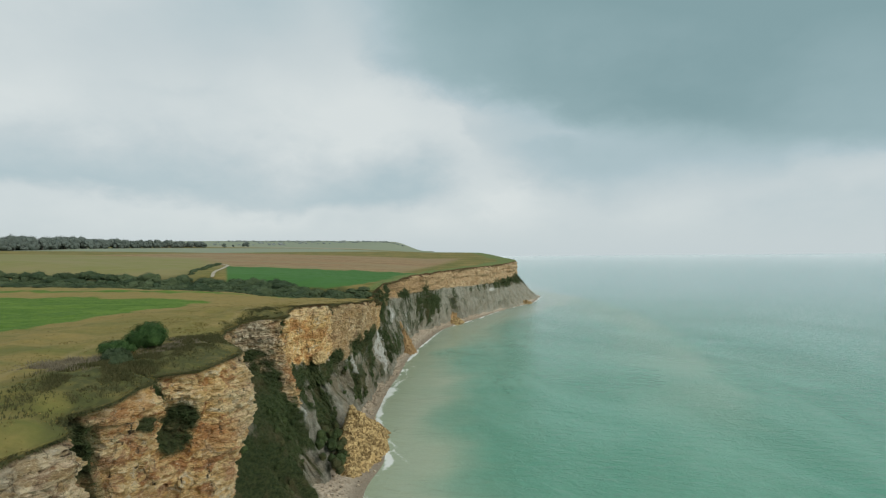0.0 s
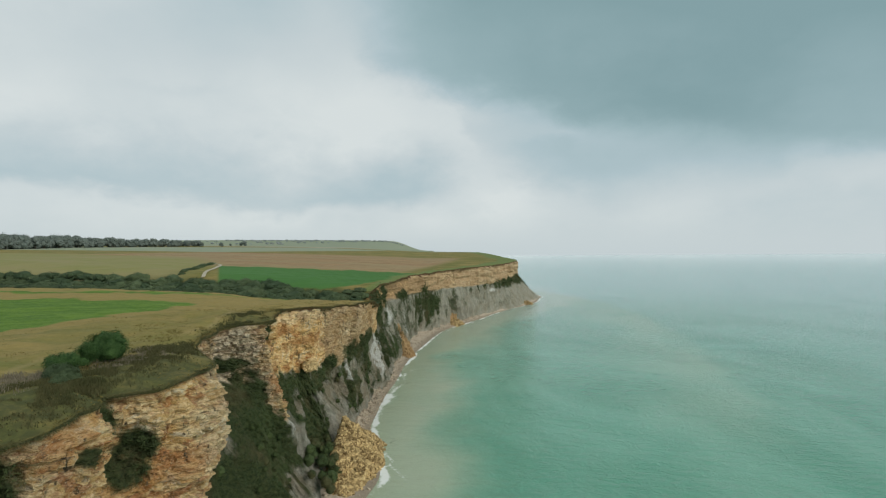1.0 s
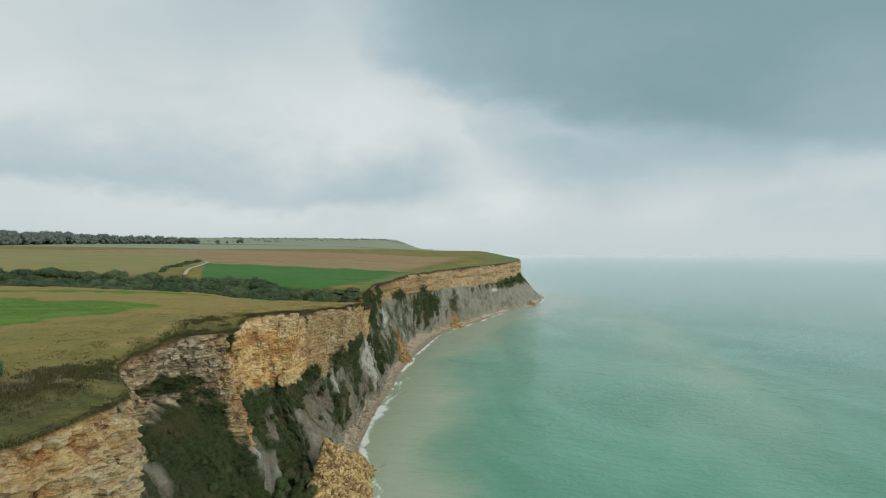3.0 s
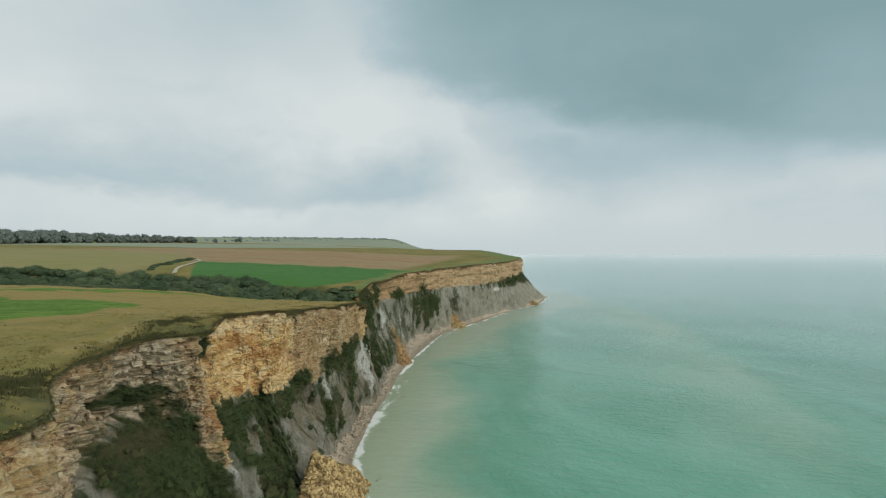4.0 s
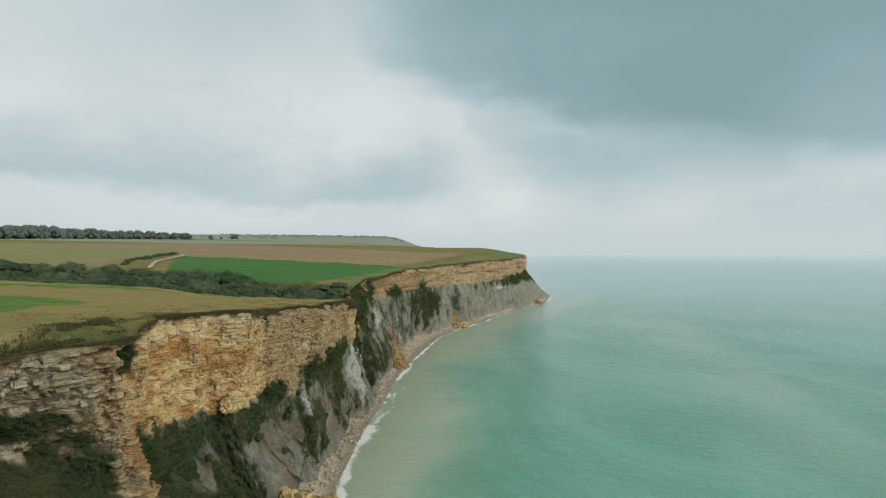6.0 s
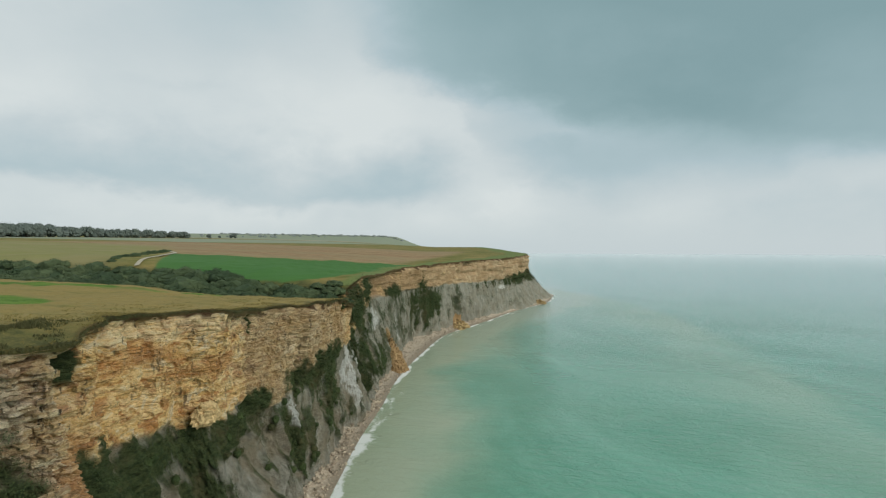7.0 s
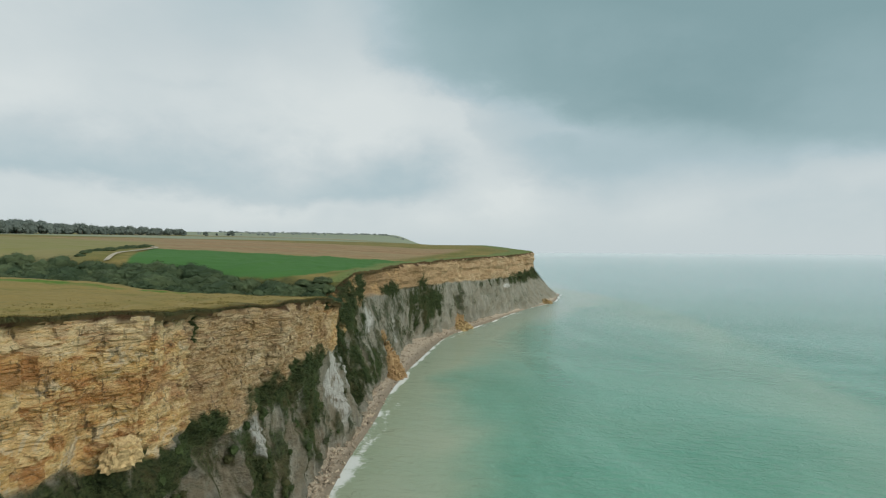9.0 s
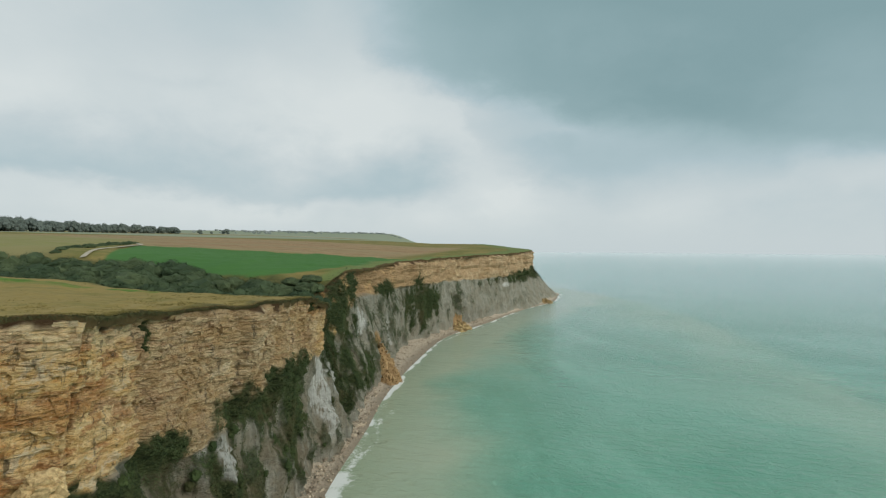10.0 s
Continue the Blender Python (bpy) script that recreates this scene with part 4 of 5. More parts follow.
# Two of these marks grow with distance and carry the painted haze.
tagged(sheet("water", np.stack([SX, SY, 0 * SX], -1)[:, ::-1], {"silt": silt[:, ::-1], "drift": drift[:, ::-1], "weed": (smooth(1.5, 3, SU) * smooth(9, 4.5, SU) * smooth(0.0, 0.5, fbm(SY / 14, 4.4, 0, 2, 98)) * smooth(140, 150, SY) * smooth(330, 300, SY))[:, ::-1], "sea_haze": (smooth(70, 760, np.hypot(SU, np.maximum(SY - 100, 0))) * (1 - 0.55 * drift))[:, ::-1], "horizon_haze": smooth(900, 4600, np.hypot(SU, np.maximum(SY - 100, 0)))[:, ::-1], "foam": foam[:, ::-1]}, SEA), "milky green sea with silt and a thin line of surf", "sea", kind="structure")

# ---- growth and stones: makers ----


def ball(divisions):
    bm = bmesh.new()
    bmesh.ops.create_icosphere(bm, subdivisions=divisions, radius=1)
    v = np.array([tuple(p.co) for p in bm.verts])
    f = np.array([[p.index for p in q.verts] for q in bm.faces])
    bm.free()
    return v, f


BALL_1, BALL_2 = ball(1), ball(2)


def join(pieces):
    """Many (points, faces) as one."""
    vs, fs, n = [], [], 0
    for v, f in pieces:
        vs.append(v)
        fs += [tuple(int(i) + n for i in q) for q in f]
        n += len(v)
    return np.concatenate(vs), fs


def leaves(points, normals, size, rng):
    """A small four-cornered leaf spray at each point, roughly facing out."""
    n = len(points)
    nrm = normals + rng.normal(0, 0.26, (n, 3))
    nrm /= np.linalg.norm(nrm, axis=1)[:, None]
    a = np.cross(nrm, rng.normal(0, 1, (n, 3)))
    a /= np.linalg.norm(a, axis=1)[:, None]
    b = np.cross(nrm, a)
    s = size * rng.uniform(0.6, 1.5, (n, 1))
    quad = np.stack([points - a * s * 0.5, points + b * s * 0.42 + nrm * s * 0.12, points + a * s * 0.62, points - b * s * 0.38 + nrm * s * 0.1], 1)
    i = np.arange(n)[:, None] * 4 + np.arange(4)[None, :]
    return quad.reshape(-1, 3), [tuple(q) for q in i.tolist()]


def lobed(lobes, count, size, seed, core=0.86):
    """Leafy lobes: each an ellipsoid (centre, radii) with an uneven dark heart and leaves over it."""
    rng = np.random.default_rng(seed)
    pieces = []
    area = np.array([r[0] * r[1] + r[0] * r[2] for _, r in lobes])
    share = np.maximum((count * area / area.sum()).astype(int), 8)
    for (c, r), k in zip(lobes, share):
        v, f = BALL_2
        bump = 1 + 0.36 * fbm(v[:, 0] * 2 + seed, v[:, 1] * 2 + c[0], v[:, 2] * 2 + c[1], 3, seed)
        pieces.append((v * bump[:, None] * np.array(r) * core + np.array(c), f))
        d = rng.normal(0, 1, (k, 3))
        d[:, 2] = np.where(d[:, 2] < -0.6, -d[:, 2], d[:, 2])
        d /= np.linalg.norm(d, axis=1)[:, None]
        push = (1 + 0.36 * fbm(d[:, 0] * 2 + seed, d[:, 1] * 2 + c[0], d[:, 2] * 2 + c[1], 3, seed)) * rng.uniform(0.84, 1.14, k)
        pieces.append(leaves(d * push[:, None] * np.array(r) + np.array(c), d, size, rng))
    return join(pieces)


def limb(a, b, ra, rb, sides=6):
    a, b = np.array(a, float), np.array(b, float)
    w = (b - a) / np.linalg.norm(b - a)
    u = np.cross(w, (0.3, 1, 0.1))
    u /= np.linalg.norm(u)
    v = np.cross(w, u)
    ang = np.arange(sides) * 2 * np.pi / sides
    ring = np.cos(ang)[:, None] * u + np.sin(ang)[:, None] * v
    pts = np.concatenate([a + ring * ra, b + ring * rb])
    return pts, [(i, (i + 1) % sides, sides + (i + 1) % sides, sides + i) for i in range(sides)] + [tuple(range(sides, 2 * sides))]


def shrub(width, depth, height, seed, count, size, leaf, name="shrub", core=0.86):
    """A rounded bush of several lobes on short stems."""
    rng = np.random.default_rng(seed)
    lobes = [((0, 0, height * 0.45), (width * 0.33, depth * 0.33, height * 0.52))]
    for k in range(7):
        a, r = k * 0.9 + rng.uniform(-0.3, 0.3), rng.uniform(0.20, 0.34)
        h = rng.uniform(0.28, 0.58) * height
        lobes.append(((math.cos(a) * width * r, math.sin(a) * depth * r, h), (width * rng.uniform(0.15, 0.24), depth * rng.uniform(0.15, 0.24), h * rng.uniform(0.7, 0.95))))
    root = new(name)
    part("foliage", soup("foliage", *lobed(lobes, count, size, seed, core), leaf), root)
    stems = [limb((rng.uniform(-.2, .2) * width, rng.uniform(-.2, .2) * depth, -0.4), (rng.uniform(-.3, .3) * width, rng.uniform(-.3, .3) * depth, height * 0.5), 0.09, 0.03) for _ in range(5)]
    part("stems", soup("stems", *join(stems), BARK), root)
    return root


def tree_pieces(height, spread, seed, count, size):
    rng = np.random.default_rng(seed)
    lobes = [((0, 0, height * 0.62), (spread * 0.34, spread * 0.34, height * 0.34))]
    for k in range(9):
        a, r = k * 0.75 + rng.uniform(-.3, .3), rng.uniform(0.16, 0.32)
        lobes.append(((math.cos(a) * spread * r, math.sin(a) * spread * r, height * rng.uniform(0.14, 0.80)),
                      (spread * rng.uniform(.15, .24), spread * rng.uniform(.15, .24), height * rng.uniform(.13, .21))))
    wood = [limb((0, 0, -0.6), (0.1, 0.1, height * 0.5), height * 0.032, height * 0.018, 7)]
    for c, _ in lobes[1:6]:
        wood.append(limb((0.05, 0.05, height * rng.uniform(.22, .4)), c, height * 0.013, height * 0.005, 5))
    return lobed(lobes, count, size, seed, 0.96), join(wood)


def on_ground(x, y):
    return float(ground_z(x, y))


# ---- bushes on the clifftop ----
bush = shrub(6.8, 5.6, 4.0, 3, 26000, 0.13, LEAF_FRESH, "bush", 0.72)
bush.matrix_world = pose(-45.0, 75.5, on_ground(-45, 75.5) - 0.2, 0, 0, 20)
tagged(bush, "rounded dark green bush in dry grass at the clifftop", "bush", "bushes on the clifftop")
low = shrub(4.2, 3.8, 2.3, 5, 11000, 0.13, LEAF, "bush", 0.72)
low.matrix_world = pose(-42.8, 65.0, on_ground(-42.8, 65.0) - 0.4, 0, 0, 70)
tagged(low, "low dark bramble bush beside the cliff edge", "bush", "bushes on the clifftop")
third = shrub(5.0, 3.6, 2.2, 8, 9000, 0.13, LEAF_FRESH, "bush", 0.72)
third.matrix_world = pose(-47.2, 71.0, on_ground(-47.2, 71) - 0.2, 0, 0, 40)
tagged(third, "small spreading green bush among pale scrub", "bush", "bushes on the clifftop")

# ---- scrub in the combe ----
kinds = [shrub(6.5, 6.0, 3.6, 21, 3600, 0.20, LEAF, "shrub", 0.95), shrub(8.0, 6.5, 4.4, 22, 4200, 0.21, LEAF, "shrub", 0.95), shrub(5.5, 5.0, 2.6, 23, 3000, 0.19, LEAF, "shrub", 0.95), shrub(9.5, 8.0, 5.2, 24, 4800, 0.22, LEAF, "shrub", 0.95)]
for k in kinds:
    tagged(k, "dense dark green thorn shrub in the combe", "shrub", "shrubs in the combe")
rng = np.random.default_rng(12)
spots = []
for x in np.arange(-26, -330, -6.3):
    for off in np.arange(-15, 17, 6.4):
        px, off2 = x + rng.uniform(-2.2, 2.2), off + rng.uniform(-2.4, 2.4)
        if x > -64 and off2 > 14:
            continue
        spots.append((px, 230 + 0.30 * (-25 - px) + off2, off2))
for t in np.linspace(0, 1, 17):
    spots.append((-147 - 22 * t + rng.uniform(-1.5, 1.5), 290 + 80 * t, 99))
spots += [(-37.5, 246, -12), (-39.5, 252, -12), (-41.5, 242, -12), (-38.0, 238, -12), (-36.5, 229, -12), (-45, 251, -12), (-35.8, 224, -12), (-43, 233, -12), (-40, 247, -12), (-29.5, 219, -12), (-31, 223, -12), (-34, 226, -12), (-28, 215, -12), (-46, 238, -12), (-50, 236, -12), (-54, 240, -12)]
for x in np.arange(-70, -262, -7.0):
    for y in np.arange(235 + 0.107 * (-32 - x), 230 + 0.30 * (-25 - x) - 14, 6.5):
        spots.append((x + rng.uniform(-2.5, 2.5), y + rng.uniform(-2, 2), -50))
first = set()
for x, y, off in spots:
    if x > top_x(y) - 0.9:
        continue
    i = 2 if off == 99 or off < -11 or (x > -70 and off > 9) else int(rng.choice([0, 1, 3, 0]))
    if -112 < x < -78 and off > 5 and off != 99:
        i = 3
    m = pose(x, y, on_ground(x, y) - 0.3, 0, 0, rng.uniform(0, 360))
    s = rng.uniform(1.25, 1.6) if off != 99 else rng.uniform(0.8, 1.0)
    if i not in first:
        first.add(i)
        kinds[i].matrix_world = m
        continue
    c = copy_thing(kinds[i], m)
    low_by = rng.uniform(0.3, 0.5) if off == -50 else rng.uniform(0.55, 0.8)
    c.scale = (s, s * rng.uniform(0.85, 1.15), s * low_by)
for i, k in enumerate(kinds):
    if i not in first:
        k.matrix_world = pose(-60 - 20 * i, 240 + 6 * i, on_ground(-60 - 20 * i, 240 + 6 * i) - 0.3)

# ---- chalk track ----
way = np.array([(-132, 282), (-135, 290), (-142, 316), (-151, 344), (-153, 350), (-155, 355), (-160, 362), (-170, 372)], float)
tt = np.linspace(0, len(way) - 1, 60)
wx, wy = np.interp(tt, np.arange(len(way)), way[:, 0]), np.interp(tt, np.arange(len(way)), way[:, 1])
gx, gy = np.gradient(wx), np.gradient(wy)
gl = np.hypot(gx, gy)
side = np.linspace(-1.0, 1.0, 5)
TX, TY = wx[:, None] + side * (gy / gl)[:, None], wy[:, None] - side * (gx / gl)[:, None]
TZ = ground_z(TX, TY) + 0.55
tagged(sheet("track", np.stack([TX, TY, TZ], -1), {}, TRACK), "pale chalk farm track that bends between the fields", "farm track", kind="structure")

# ---- trees ----
crown_pieces, wood_pieces = [], []
models = [tree_pieces(16, 14, 31, 700, 0.8), tree_pieces(19, 15, 32, 760, 0.8), tree_pieces(13, 13, 33, 620, 0.75)]
belt = np.array([(-860, 600), (-700, 610), (-590, 640), (-585, 700), (-612, 810), (-590, 905), (-548, 1000), (-510, 1045)], float)
rng = np.random.default_rng(41)
for t in np.linspace(0, len(belt) - 1, 120):
    bx_, by_ = np.interp(t, np.arange(len(belt)), belt[:, 0]), np.interp(t, np.arange(len(belt)), belt[:, 1])
    for deep in (0, 1):
        x, y = bx_ - deep * rng.uniform(10, 30) + rng.uniform(-6, 6), by_ + deep * rng.uniform(8, 25) + rng.uniform(-6, 6)
        (cv, cf), (wv, wf) = models[rng.integers(0, 3)]
        a, s = rng.uniform(0, 6.28), rng.uniform(0.85, 1.2) * (1.0 - 0.35 * smooth(4.2, 6.8, t))
        turn = np.array([[math.cos(a), -math.sin(a), 0], [math.sin(a), math.cos(a), 0], [0, 0, 1]]) * s
        at = np.array((x, y, on_ground(x, y)))
        crown_pieces.append((cv @ turn.T + at, cf))
        wood_pieces.append((wv @ turn.T + at, wf))
wood = new("woodland")
tagged(wood, "belt of dark deciduous woodland along the fields", "woodland", kind="stuff")
part("crowns", soup("crowns", *join(crown_pieces), LEAF_WOOD_HAZY), wood)
part("trunks", soup("trunks", *join(wood_pieces), BARK), wood)

far_pieces = []
(cv, cf), _ = tree_pieces(11, 16, 35, 160, 1.8)
for ax, ay, bx_, by_, n in ((-700, 1240, -420, 1290, 22), (-560, 1500, -330, 1560, 18), (-820, 1720, -250, 1800, 70), (-820, 1900, -170, 2040, 110), (-760, 1120, -640, 1140, 10)):
    for t in np.linspace(0, 1, n):
        if ay < 1850 and (rng.random() < 0.3 or math.sin(t * 23 + ay) > 0.35):
            continue
        x, y, s = ax + (bx_ - ax) * t + rng.uniform(-9, 9), ay + (by_ - ay) * t + rng.uniform(-9, 9), rng.uniform(0.35, 0.8)
        far_pieces.append((cv * s + np.array((x, y, on_ground(x, y) - 2.0)), cf))
tagged(new("hedgerow", soup("hedgerow", *join(far_pieces), LEAF_FAR_HAZY)), "far hedgerows and small trees between pale fields", "hedgerow", kind="stuff")

(cv, cf), (wv, wf) = tree_pieces(9, 11, 37, 700, 0.7)
tree = new("tree")
part("crown", soup("crown", cv, cf, LEAF_WOOD_HAZY), tree)
part("trunk", soup("trunk", wv, wf, BARK), tree)
tagged(tree, "lone round field tree with a dark crown", "tree", "lone trees in the fields")
tree.matrix_world = pose(-466, 1045, on_ground(-466, 1045))
for x, y, s, r in ((-452, 1130, 1.25, 40), (-463, 1140, 0.9, 160), (-538, 1018, 0.8, 250), (-500, 1030, 1.05, 300), (-475, 1110, 0.6, 90)):
    c = copy_thing(tree, pose(x, y, on_ground(x, y), 0, 0, r))
    c.scale = (s, s, s)

# ---- grass, scrub on the cliff ----
rng = np.random.default_rng(51)
n = 26000
gy_ = 38 + 190 * rng.random(n) ** 1.35
gu_ = np.abs(rng.normal(0, 1, n)) ** 1.6 * 11
gx_ = top_x(gy_) + ragged_at(gy_) - gu_
gz_ = ground_z(gx_, gy_) + fbm(gx_ / 9, gy_ / 9, 0, 3, 8) * 0.45 - 0.05
keep = (inside(gx_, gy_, MEADOW) < 0) & ~(((gy_ < 90) & (gu_ < 8) | (gy_ > 107) & (gy_ < 122) & (gu_ < 5)) & (rng.random(n) < 0.9))
gx_, gy_, gz_, gu_ = gx_[keep], gy_[keep], gz_[keep], gu_[keep]
n = len(gx_)
h = rng.uniform(0.05, 0.15, n) * (0.7 + 0.6 * (fbm(gx_ / 6, gy_ / 6, 0, 2, 52) > 0))
tri = []
for k in range(4):
    a = rng.uniform(0, 6.28, n)
    w, lean = 0.05 + 0.05 * rng.random(n), rng.uniform(0.1, 0.5, n) * h
    d = np.stack([np.cos(a), np.sin(a), 0 * a], 1)
    q = np.stack([-np.sin(a), np.cos(a), 0 * a], 1)
    b = np.stack([gx_, gy_, gz_], 1) + q * 0.12 * rng.normal(0, 1, (n, 1))
    tri.append(np.stack([b - d * w[:, None], b + d * w[:, None], b + q * lean[:, None] + np.array((0, 0, 1)) * h[:, None]], 1))
tri = np.concatenate(tri).reshape(-1, 3)
tagged(new("grass", soup("grass", tri, np.arange(len(tri)).reshape(-1, 3), GRASS)), "long dry grass tufts on the clifftop", "grass", kind="stuff")

cell = green * (Z > 2.5) * (Y > 36) * (Y < 640) * (1 + 2.5 * (Y < 128))
cell[:-1] *= np.hypot(np.diff(Y, axis=0), 0)
pick = rng.choice(cell.size, 60000, p=(cell / cell.sum()).reshape(-1))
pts = np.stack([PX, PY, Z], -1).reshape(-1, 3)[pick]
far_off = smooth(215, 330, pts[:, 1])
side_n = np.stack([nx, ny, 0 * nx], 1)
side_n = np.repeat(side_n[:, None], CN, 1).reshape(-1, 3)[pick] + np.array((0, 0, 0.6))
bits = []
for k in range(4):
    spread = (0.30 + 0.5 * far_off)[:, None]
    bits.append(leaves(pts + rng.normal(0, 1, pts.shape) * spread * 0.7 + side_n * spread * rng.uniform(0, 1.0, (len(pts), 1)), side_n, (0.11 + 0.17 * smooth(120, 230, pts[:, 1]))[:, None], rng))
tagged(new("ivy", soup("ivy", *join(bits), LEAF_CLIFF)), "dark ivy and scrub clinging to the cliff", "scrub", kind="stuff")

# shrubs on the lower slopes
rng = np.random.default_rng(57)
tufts = []
cell = green * (Z > 4) * (Z < 32) * (Y > 80) * (Y < 260) * (1 - lime)
pick = rng.choice(cell.size, 130, p=(cell / cell.sum()).reshape(-1), replace=False)
for x, y, z in np.stack([PX, PY, Z], -1).reshape(-1, 3)[pick]:
    r = rng.uniform(0.35, 0.9)
    tufts.append(lobed([((x + 0.2, y, z + 0.1), (r, r, r * 1.1))], 150, 0.17, int(rng.integers(1, 900))))
for k in range(34):
    y = rng.uniform(116, 136)
    x = float(base_x(y)) + rng.uniform(-3.0, 3.6)
    r = rng.uniform(0.7, 1.5)
    tufts.append(lobed([((x, y, 7.5 - 0.9 * (x - float(base_x(y))) + rng.uniform(-1, 2)), (r, r * 1.2, r))], 420, 0.16, int(rng.integers(1, 900)), 0.9))
tagged(new("slope_scrub", soup("slope_scrub", *join(tufts), LEAF_CLIFF)), "rounded shrubs on the slipped marl slope", "scrub", kind="stuff")

# ---- fallen rock ----
rng = np.random.default_rng(61)
CHUNK = np.array([(x, y, z) for x in (-1, 1) for y in (-1, 1) for z in (-1, 1)], float) * 0.5
CHUNK_F = [(0, 1, 3, 2), (4, 6, 7, 5), (0, 4, 5, 1), (2, 3, 7, 6), (0, 2, 6, 4), (1, 5, 7, 3)]


def chunks(places, sizes):
    """Broken blocks, each turned and bent in its own way."""
    out_ = []
    for p, s in zip(places, sizes):
        v = (CHUNK + rng.uniform(-0.2, 0.2, CHUNK.shape)) * np.array((1, rng.uniform(.6, 1), rng.uniform(.45, .8))) * s
        m3 = np.array(Euler(rng.uniform(-0.5, 0.5, 2).tolist() + [rng.uniform(0, 6.28)]).to_matrix())
        out_.append((v @ m3.T + p, CHUNK_F))
    return join(out_)


def heap_height(x, y, apex, top, reach):
    """A fan of debris that falls from its apex towards the sea."""
    dx, dy = x - apex[0], y - apex[1]
    d = np.hypot(np.where(dx > 0, dx / reach[0], dx / 3.5), dy / reach[1])
    return (top * np.maximum(1 - d + 0.10 * fbm(x / 3.5, y / 3.5, 0, 3, 68), -0.2))


def heap(name, apex, top, reach, count, sizes, soil_mat, rock_mat, label):
    gx2 = apex[0] - 3 + (reach[0] + 4) * np.linspace(0, 1, 46)[:, None]
    gy2 = apex[1] + reach[1] * 1.05 * np.linspace(-1, 1, 70)[None, :]
    hx, hy = np.broadcast_arrays(gx2, gy2)
    hz = heap_height(hx, hy, apex, top, reach) + 0.5 * fbm(hx / 2.5, hy / 2.5, 0, 4, 66) - 0.3
    body = tagged(sheet(name, np.stack([hx, hy, hz], -1), {}, soil_mat), label, "rockfall", kind="stuff")
    px = apex[0] - 2 + (reach[0] + 3) * rng.random(count * 3)
    py = apex[1] + reach[1] * rng.uniform(-1, 1, count * 3)
    pz = heap_height(px, py, apex, top, reach)
    ok = np.where(pz > -0.3)[0][:count]
    part("blocks", soup("blocks", *chunks(np.stack([px, py, pz + 0.15], 1)[ok], rng.uniform(*sizes, len(ok)) ** 1.6), rock_mat), body)


heap("rockfall", (-25.0, 141), 11.5, (9.8, 21), 7600, (0.3, 1.08), ROCK, ROCK, "heap of fallen ochre limestone blocks on the shore")
heap("landslip", (-21.4, 279), 14.0, (7.5, 9), 420, (0.4, 1.1), EARTH, EARTH, "slip of orange earth at the cliff foot")
heap("landslip", (8.5, 395), 5.5, (9, 16), 420, (0.4, 1.3), EARTH, ROCK, "slip of orange earth and stones at the cliff foot")
heap("landslip", (86, 535), 5, (11, 14), 200, (0.5, 1.3), EARTH, ROCK, "fallen stones below the headland")

n = 4200
sy_ = 100 + 330 * rng.random(n) ** 1.2
f = rng.beta(1.0, 1.9, n)
sx_ = base_x(sy_) - 0.5 + (shore_x(sy_) - base_x(sy_) + 1.0) * f
sz_ = 3.0 * np.maximum(1 - (f * 0.72 + 0.28), 0) ** 1.1
tagged(new("beach_stones", soup("beach_stones", *chunks(np.stack([sx_, sy_, sz_], 1), 0.15 + 0.6 * rng.random(n) ** 4), STONE)), "loose stones strewn over the shingle", "stones", kind="stuff")

v, f = ball(4)
blocky = np.sign(v) * np.abs(v) ** 0.65
blocky *= np.array((1.3, 2.0, 1.6))
blocky[:, 1] *= 1.2 - 0.6 * (v[:, 2] + 1) / 2
blocky *= (1 + 0.2 * fbm(v[:, 0] * 1.8, v[:, 1] * 1.8, v[:, 2] * 1.8, 5, 77, 0.68) + 0.10 * np.round(2.5 * fbm(v[:, 0] * 3, v[:, 1] * 3, v[:, 2] * 6, 3, 78)) / 1.5)[:, None]
rock = new("boulder", soup("boulder", blocky, f, ROCK_PALE))
rock.matrix_world = pose(-35.3, 145.0, 26.1, 0, 8, -52)
tagged(rock, "pale yellow limestone block lodged under the rock wall", "boulder")

# ---- low heath along the edge ----


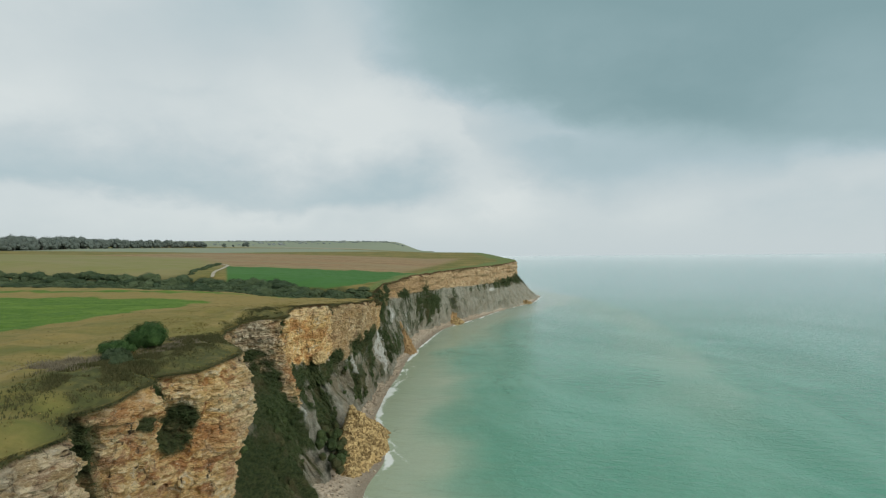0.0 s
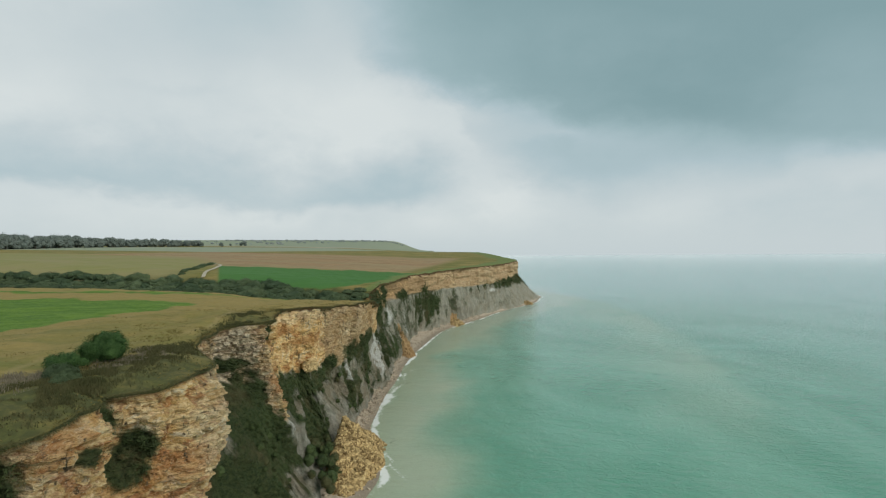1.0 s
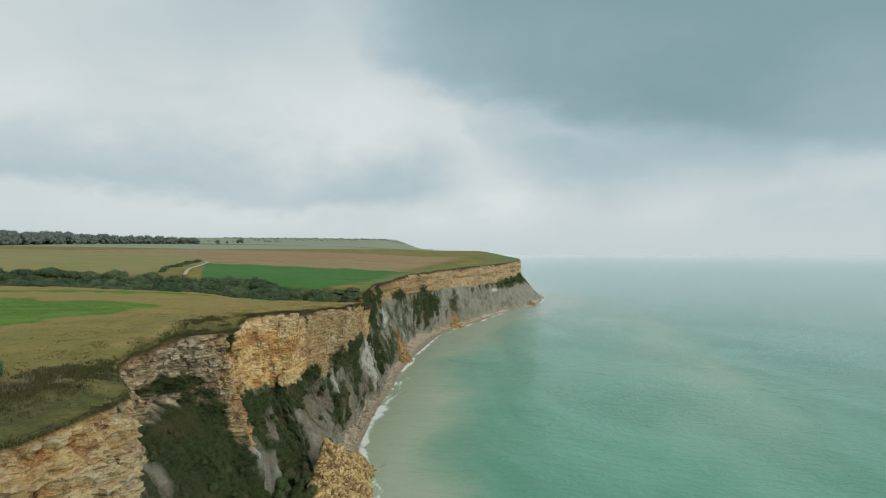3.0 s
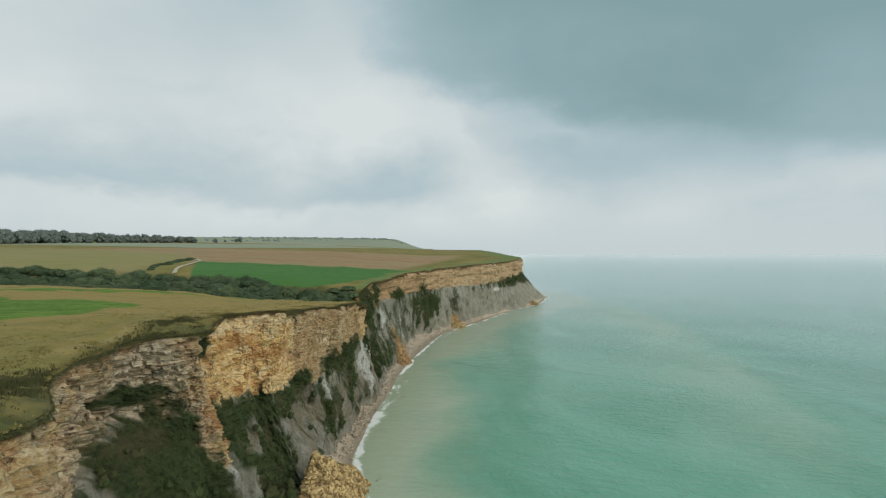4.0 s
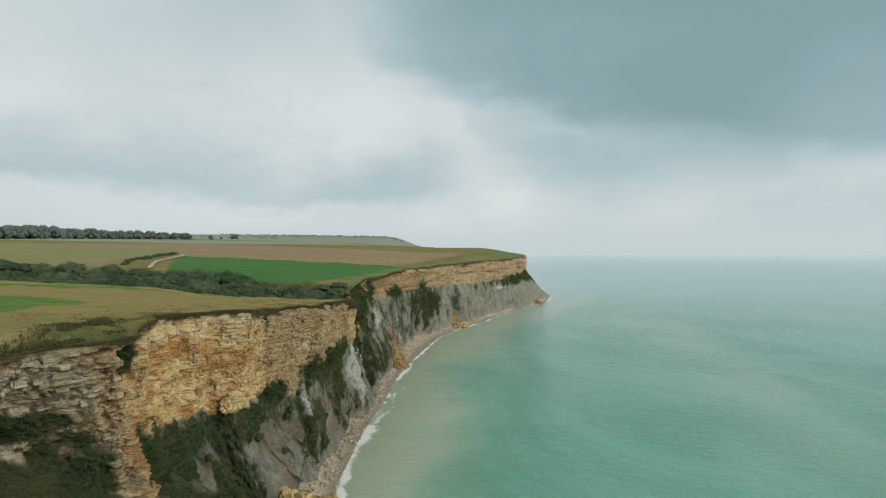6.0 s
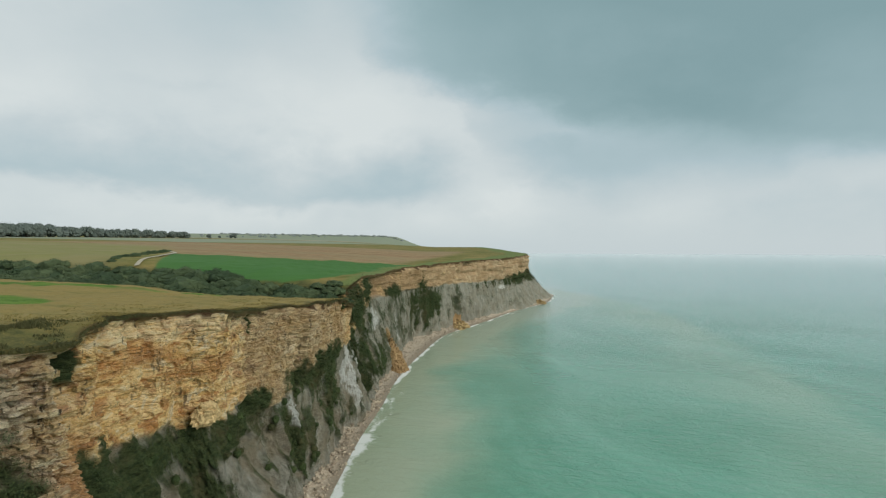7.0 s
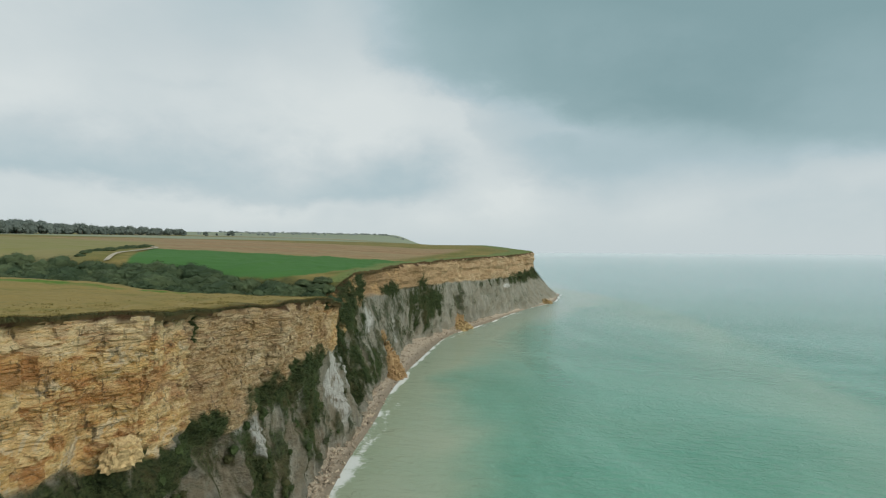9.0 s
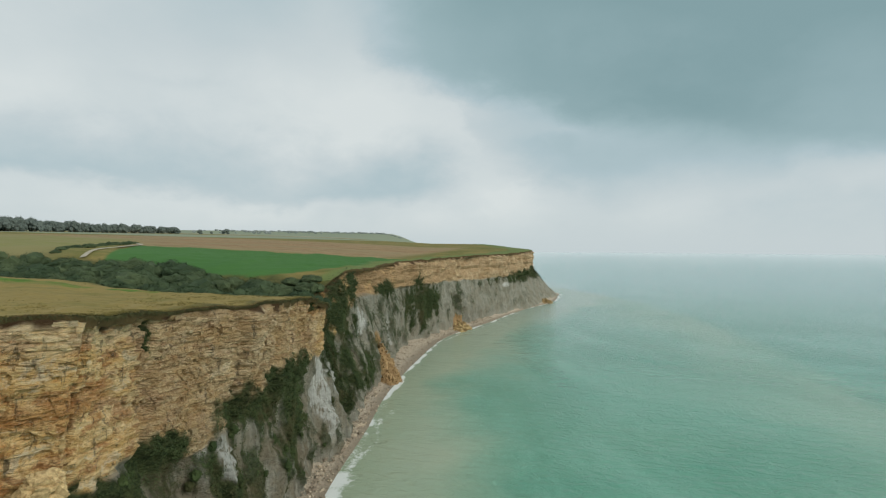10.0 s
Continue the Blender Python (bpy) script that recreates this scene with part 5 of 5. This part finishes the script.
def brush(patches, heights, width, seed):
    """Fine upright stalks in soft-edged patches (x, y, half width, half length, count)."""
    rng = np.random.default_rng(seed)
    xs, ys = [], []
    for cx, cy, rx, ry, n in patches:
        xs.append(cx + rng.normal(0, 0.55, n) * rx)
        ys.append(cy + rng.normal(0, 0.55, n) * ry)
    x, y = np.concatenate(xs), np.concatenate(ys)
    ok = (x < top_x(y) - 0.5) & (fbm(x / 2.4, y / 2.4, 0, 3, seed) > -0.35)
    x, y = x[ok], y[ok]
    n = len(x)
    z = ground_z(x, y) + fbm(x / 9, y / 9, 0, 3, 8) * 0.45 - 0.08
    tall = rng.uniform(*heights, n) * (0.6 + 0.8 * smooth(-0.4, 0.6, fbm(x / 1.6, y / 1.6, 0, 2, seed + 1)))
    at = np.stack([x, y, z], 1)
    out_ = []
    for _ in range(3):
        a = rng.uniform(0, 6.28, n)
        d = np.stack([np.cos(a), np.sin(a), 0 * a], 1) * (width * rng.uniform(0.6, 1.4, n))[:, None]
        off = np.stack([rng.normal(0, 0.16, n), rng.normal(0, 0.16, n), 0 * a], 1)
        tip = np.stack([rng.normal(0, 0.25, n) * tall, rng.normal(0, 0.25, n) * tall, tall], 1)
        out_.append(np.stack([at + off - d, at + off + d, at + off + tip], 1))
    tri_ = np.concatenate(out_).reshape(-1, 3)
    return tri_, np.arange(len(tri_)).reshape(-1, 3)


tagged(new("heath", soup("heath", *brush(((-41.5, 60, 4.5, 9, 5200), (-40.5, 66, 3.5, 9, 3800), (-39.8, 80, 3.6, 8, 5600), (-41.5, 87, 3.0, 4, 1600), (-40.2, 110, 3.4, 10, 6500), (-42.5, 119, 2.4, 5, 1500)), (0.2, 0.5), 0.07, 83), HEATH)), "low dark heath and bramble along the cliff edge", "heath", kind="stuff")
tagged(new("dry_scrub", soup("dry_scrub", *brush(((-50.5, 66, 3.4, 3.5, 1500), (-48.5, 61, 4.2, 2.2, 1300), (-41.5, 77, 2.6, 5, 900)), (0.25, 0.6), 0.05, 85), DEAD)), "pale dead scrub beside the clifftop bushes", "scrub", kind="stuff")

# ---- grass hanging over the edge ----
rng = np.random.default_rng(87)
n = 34000
ey = 38 + 220 * rng.random(n)
ex = top_x(ey) + ragged_at(ey) + rng.uniform(-0.7, 0.28, n)
ez = ground_z(ex, ey) + fbm(ex / 9, ey / 9, 0, 3, 8) * 0.45 - 0.15
base = np.stack([ex, ey, ez], 1)
wid = np.stack([rng.normal(0, 0.02, n), 0.025 + 0.035 * rng.random(n), 0 * ex], 1)
tip = base + np.stack([rng.uniform(0.05, 0.45, n), rng.normal(0, 0.2, n), rng.uniform(-0.6, 0.3, n)], 1)
tri = np.stack([base - wid, base + wid, tip], 1).reshape(-1, 3)
tagged(new("edge_grass", soup("edge_grass", tri, np.arange(len(tri)).reshape(-1, 3), HEATH)), "withered turf hanging over the cliff edge", "grass", kind="stuff")
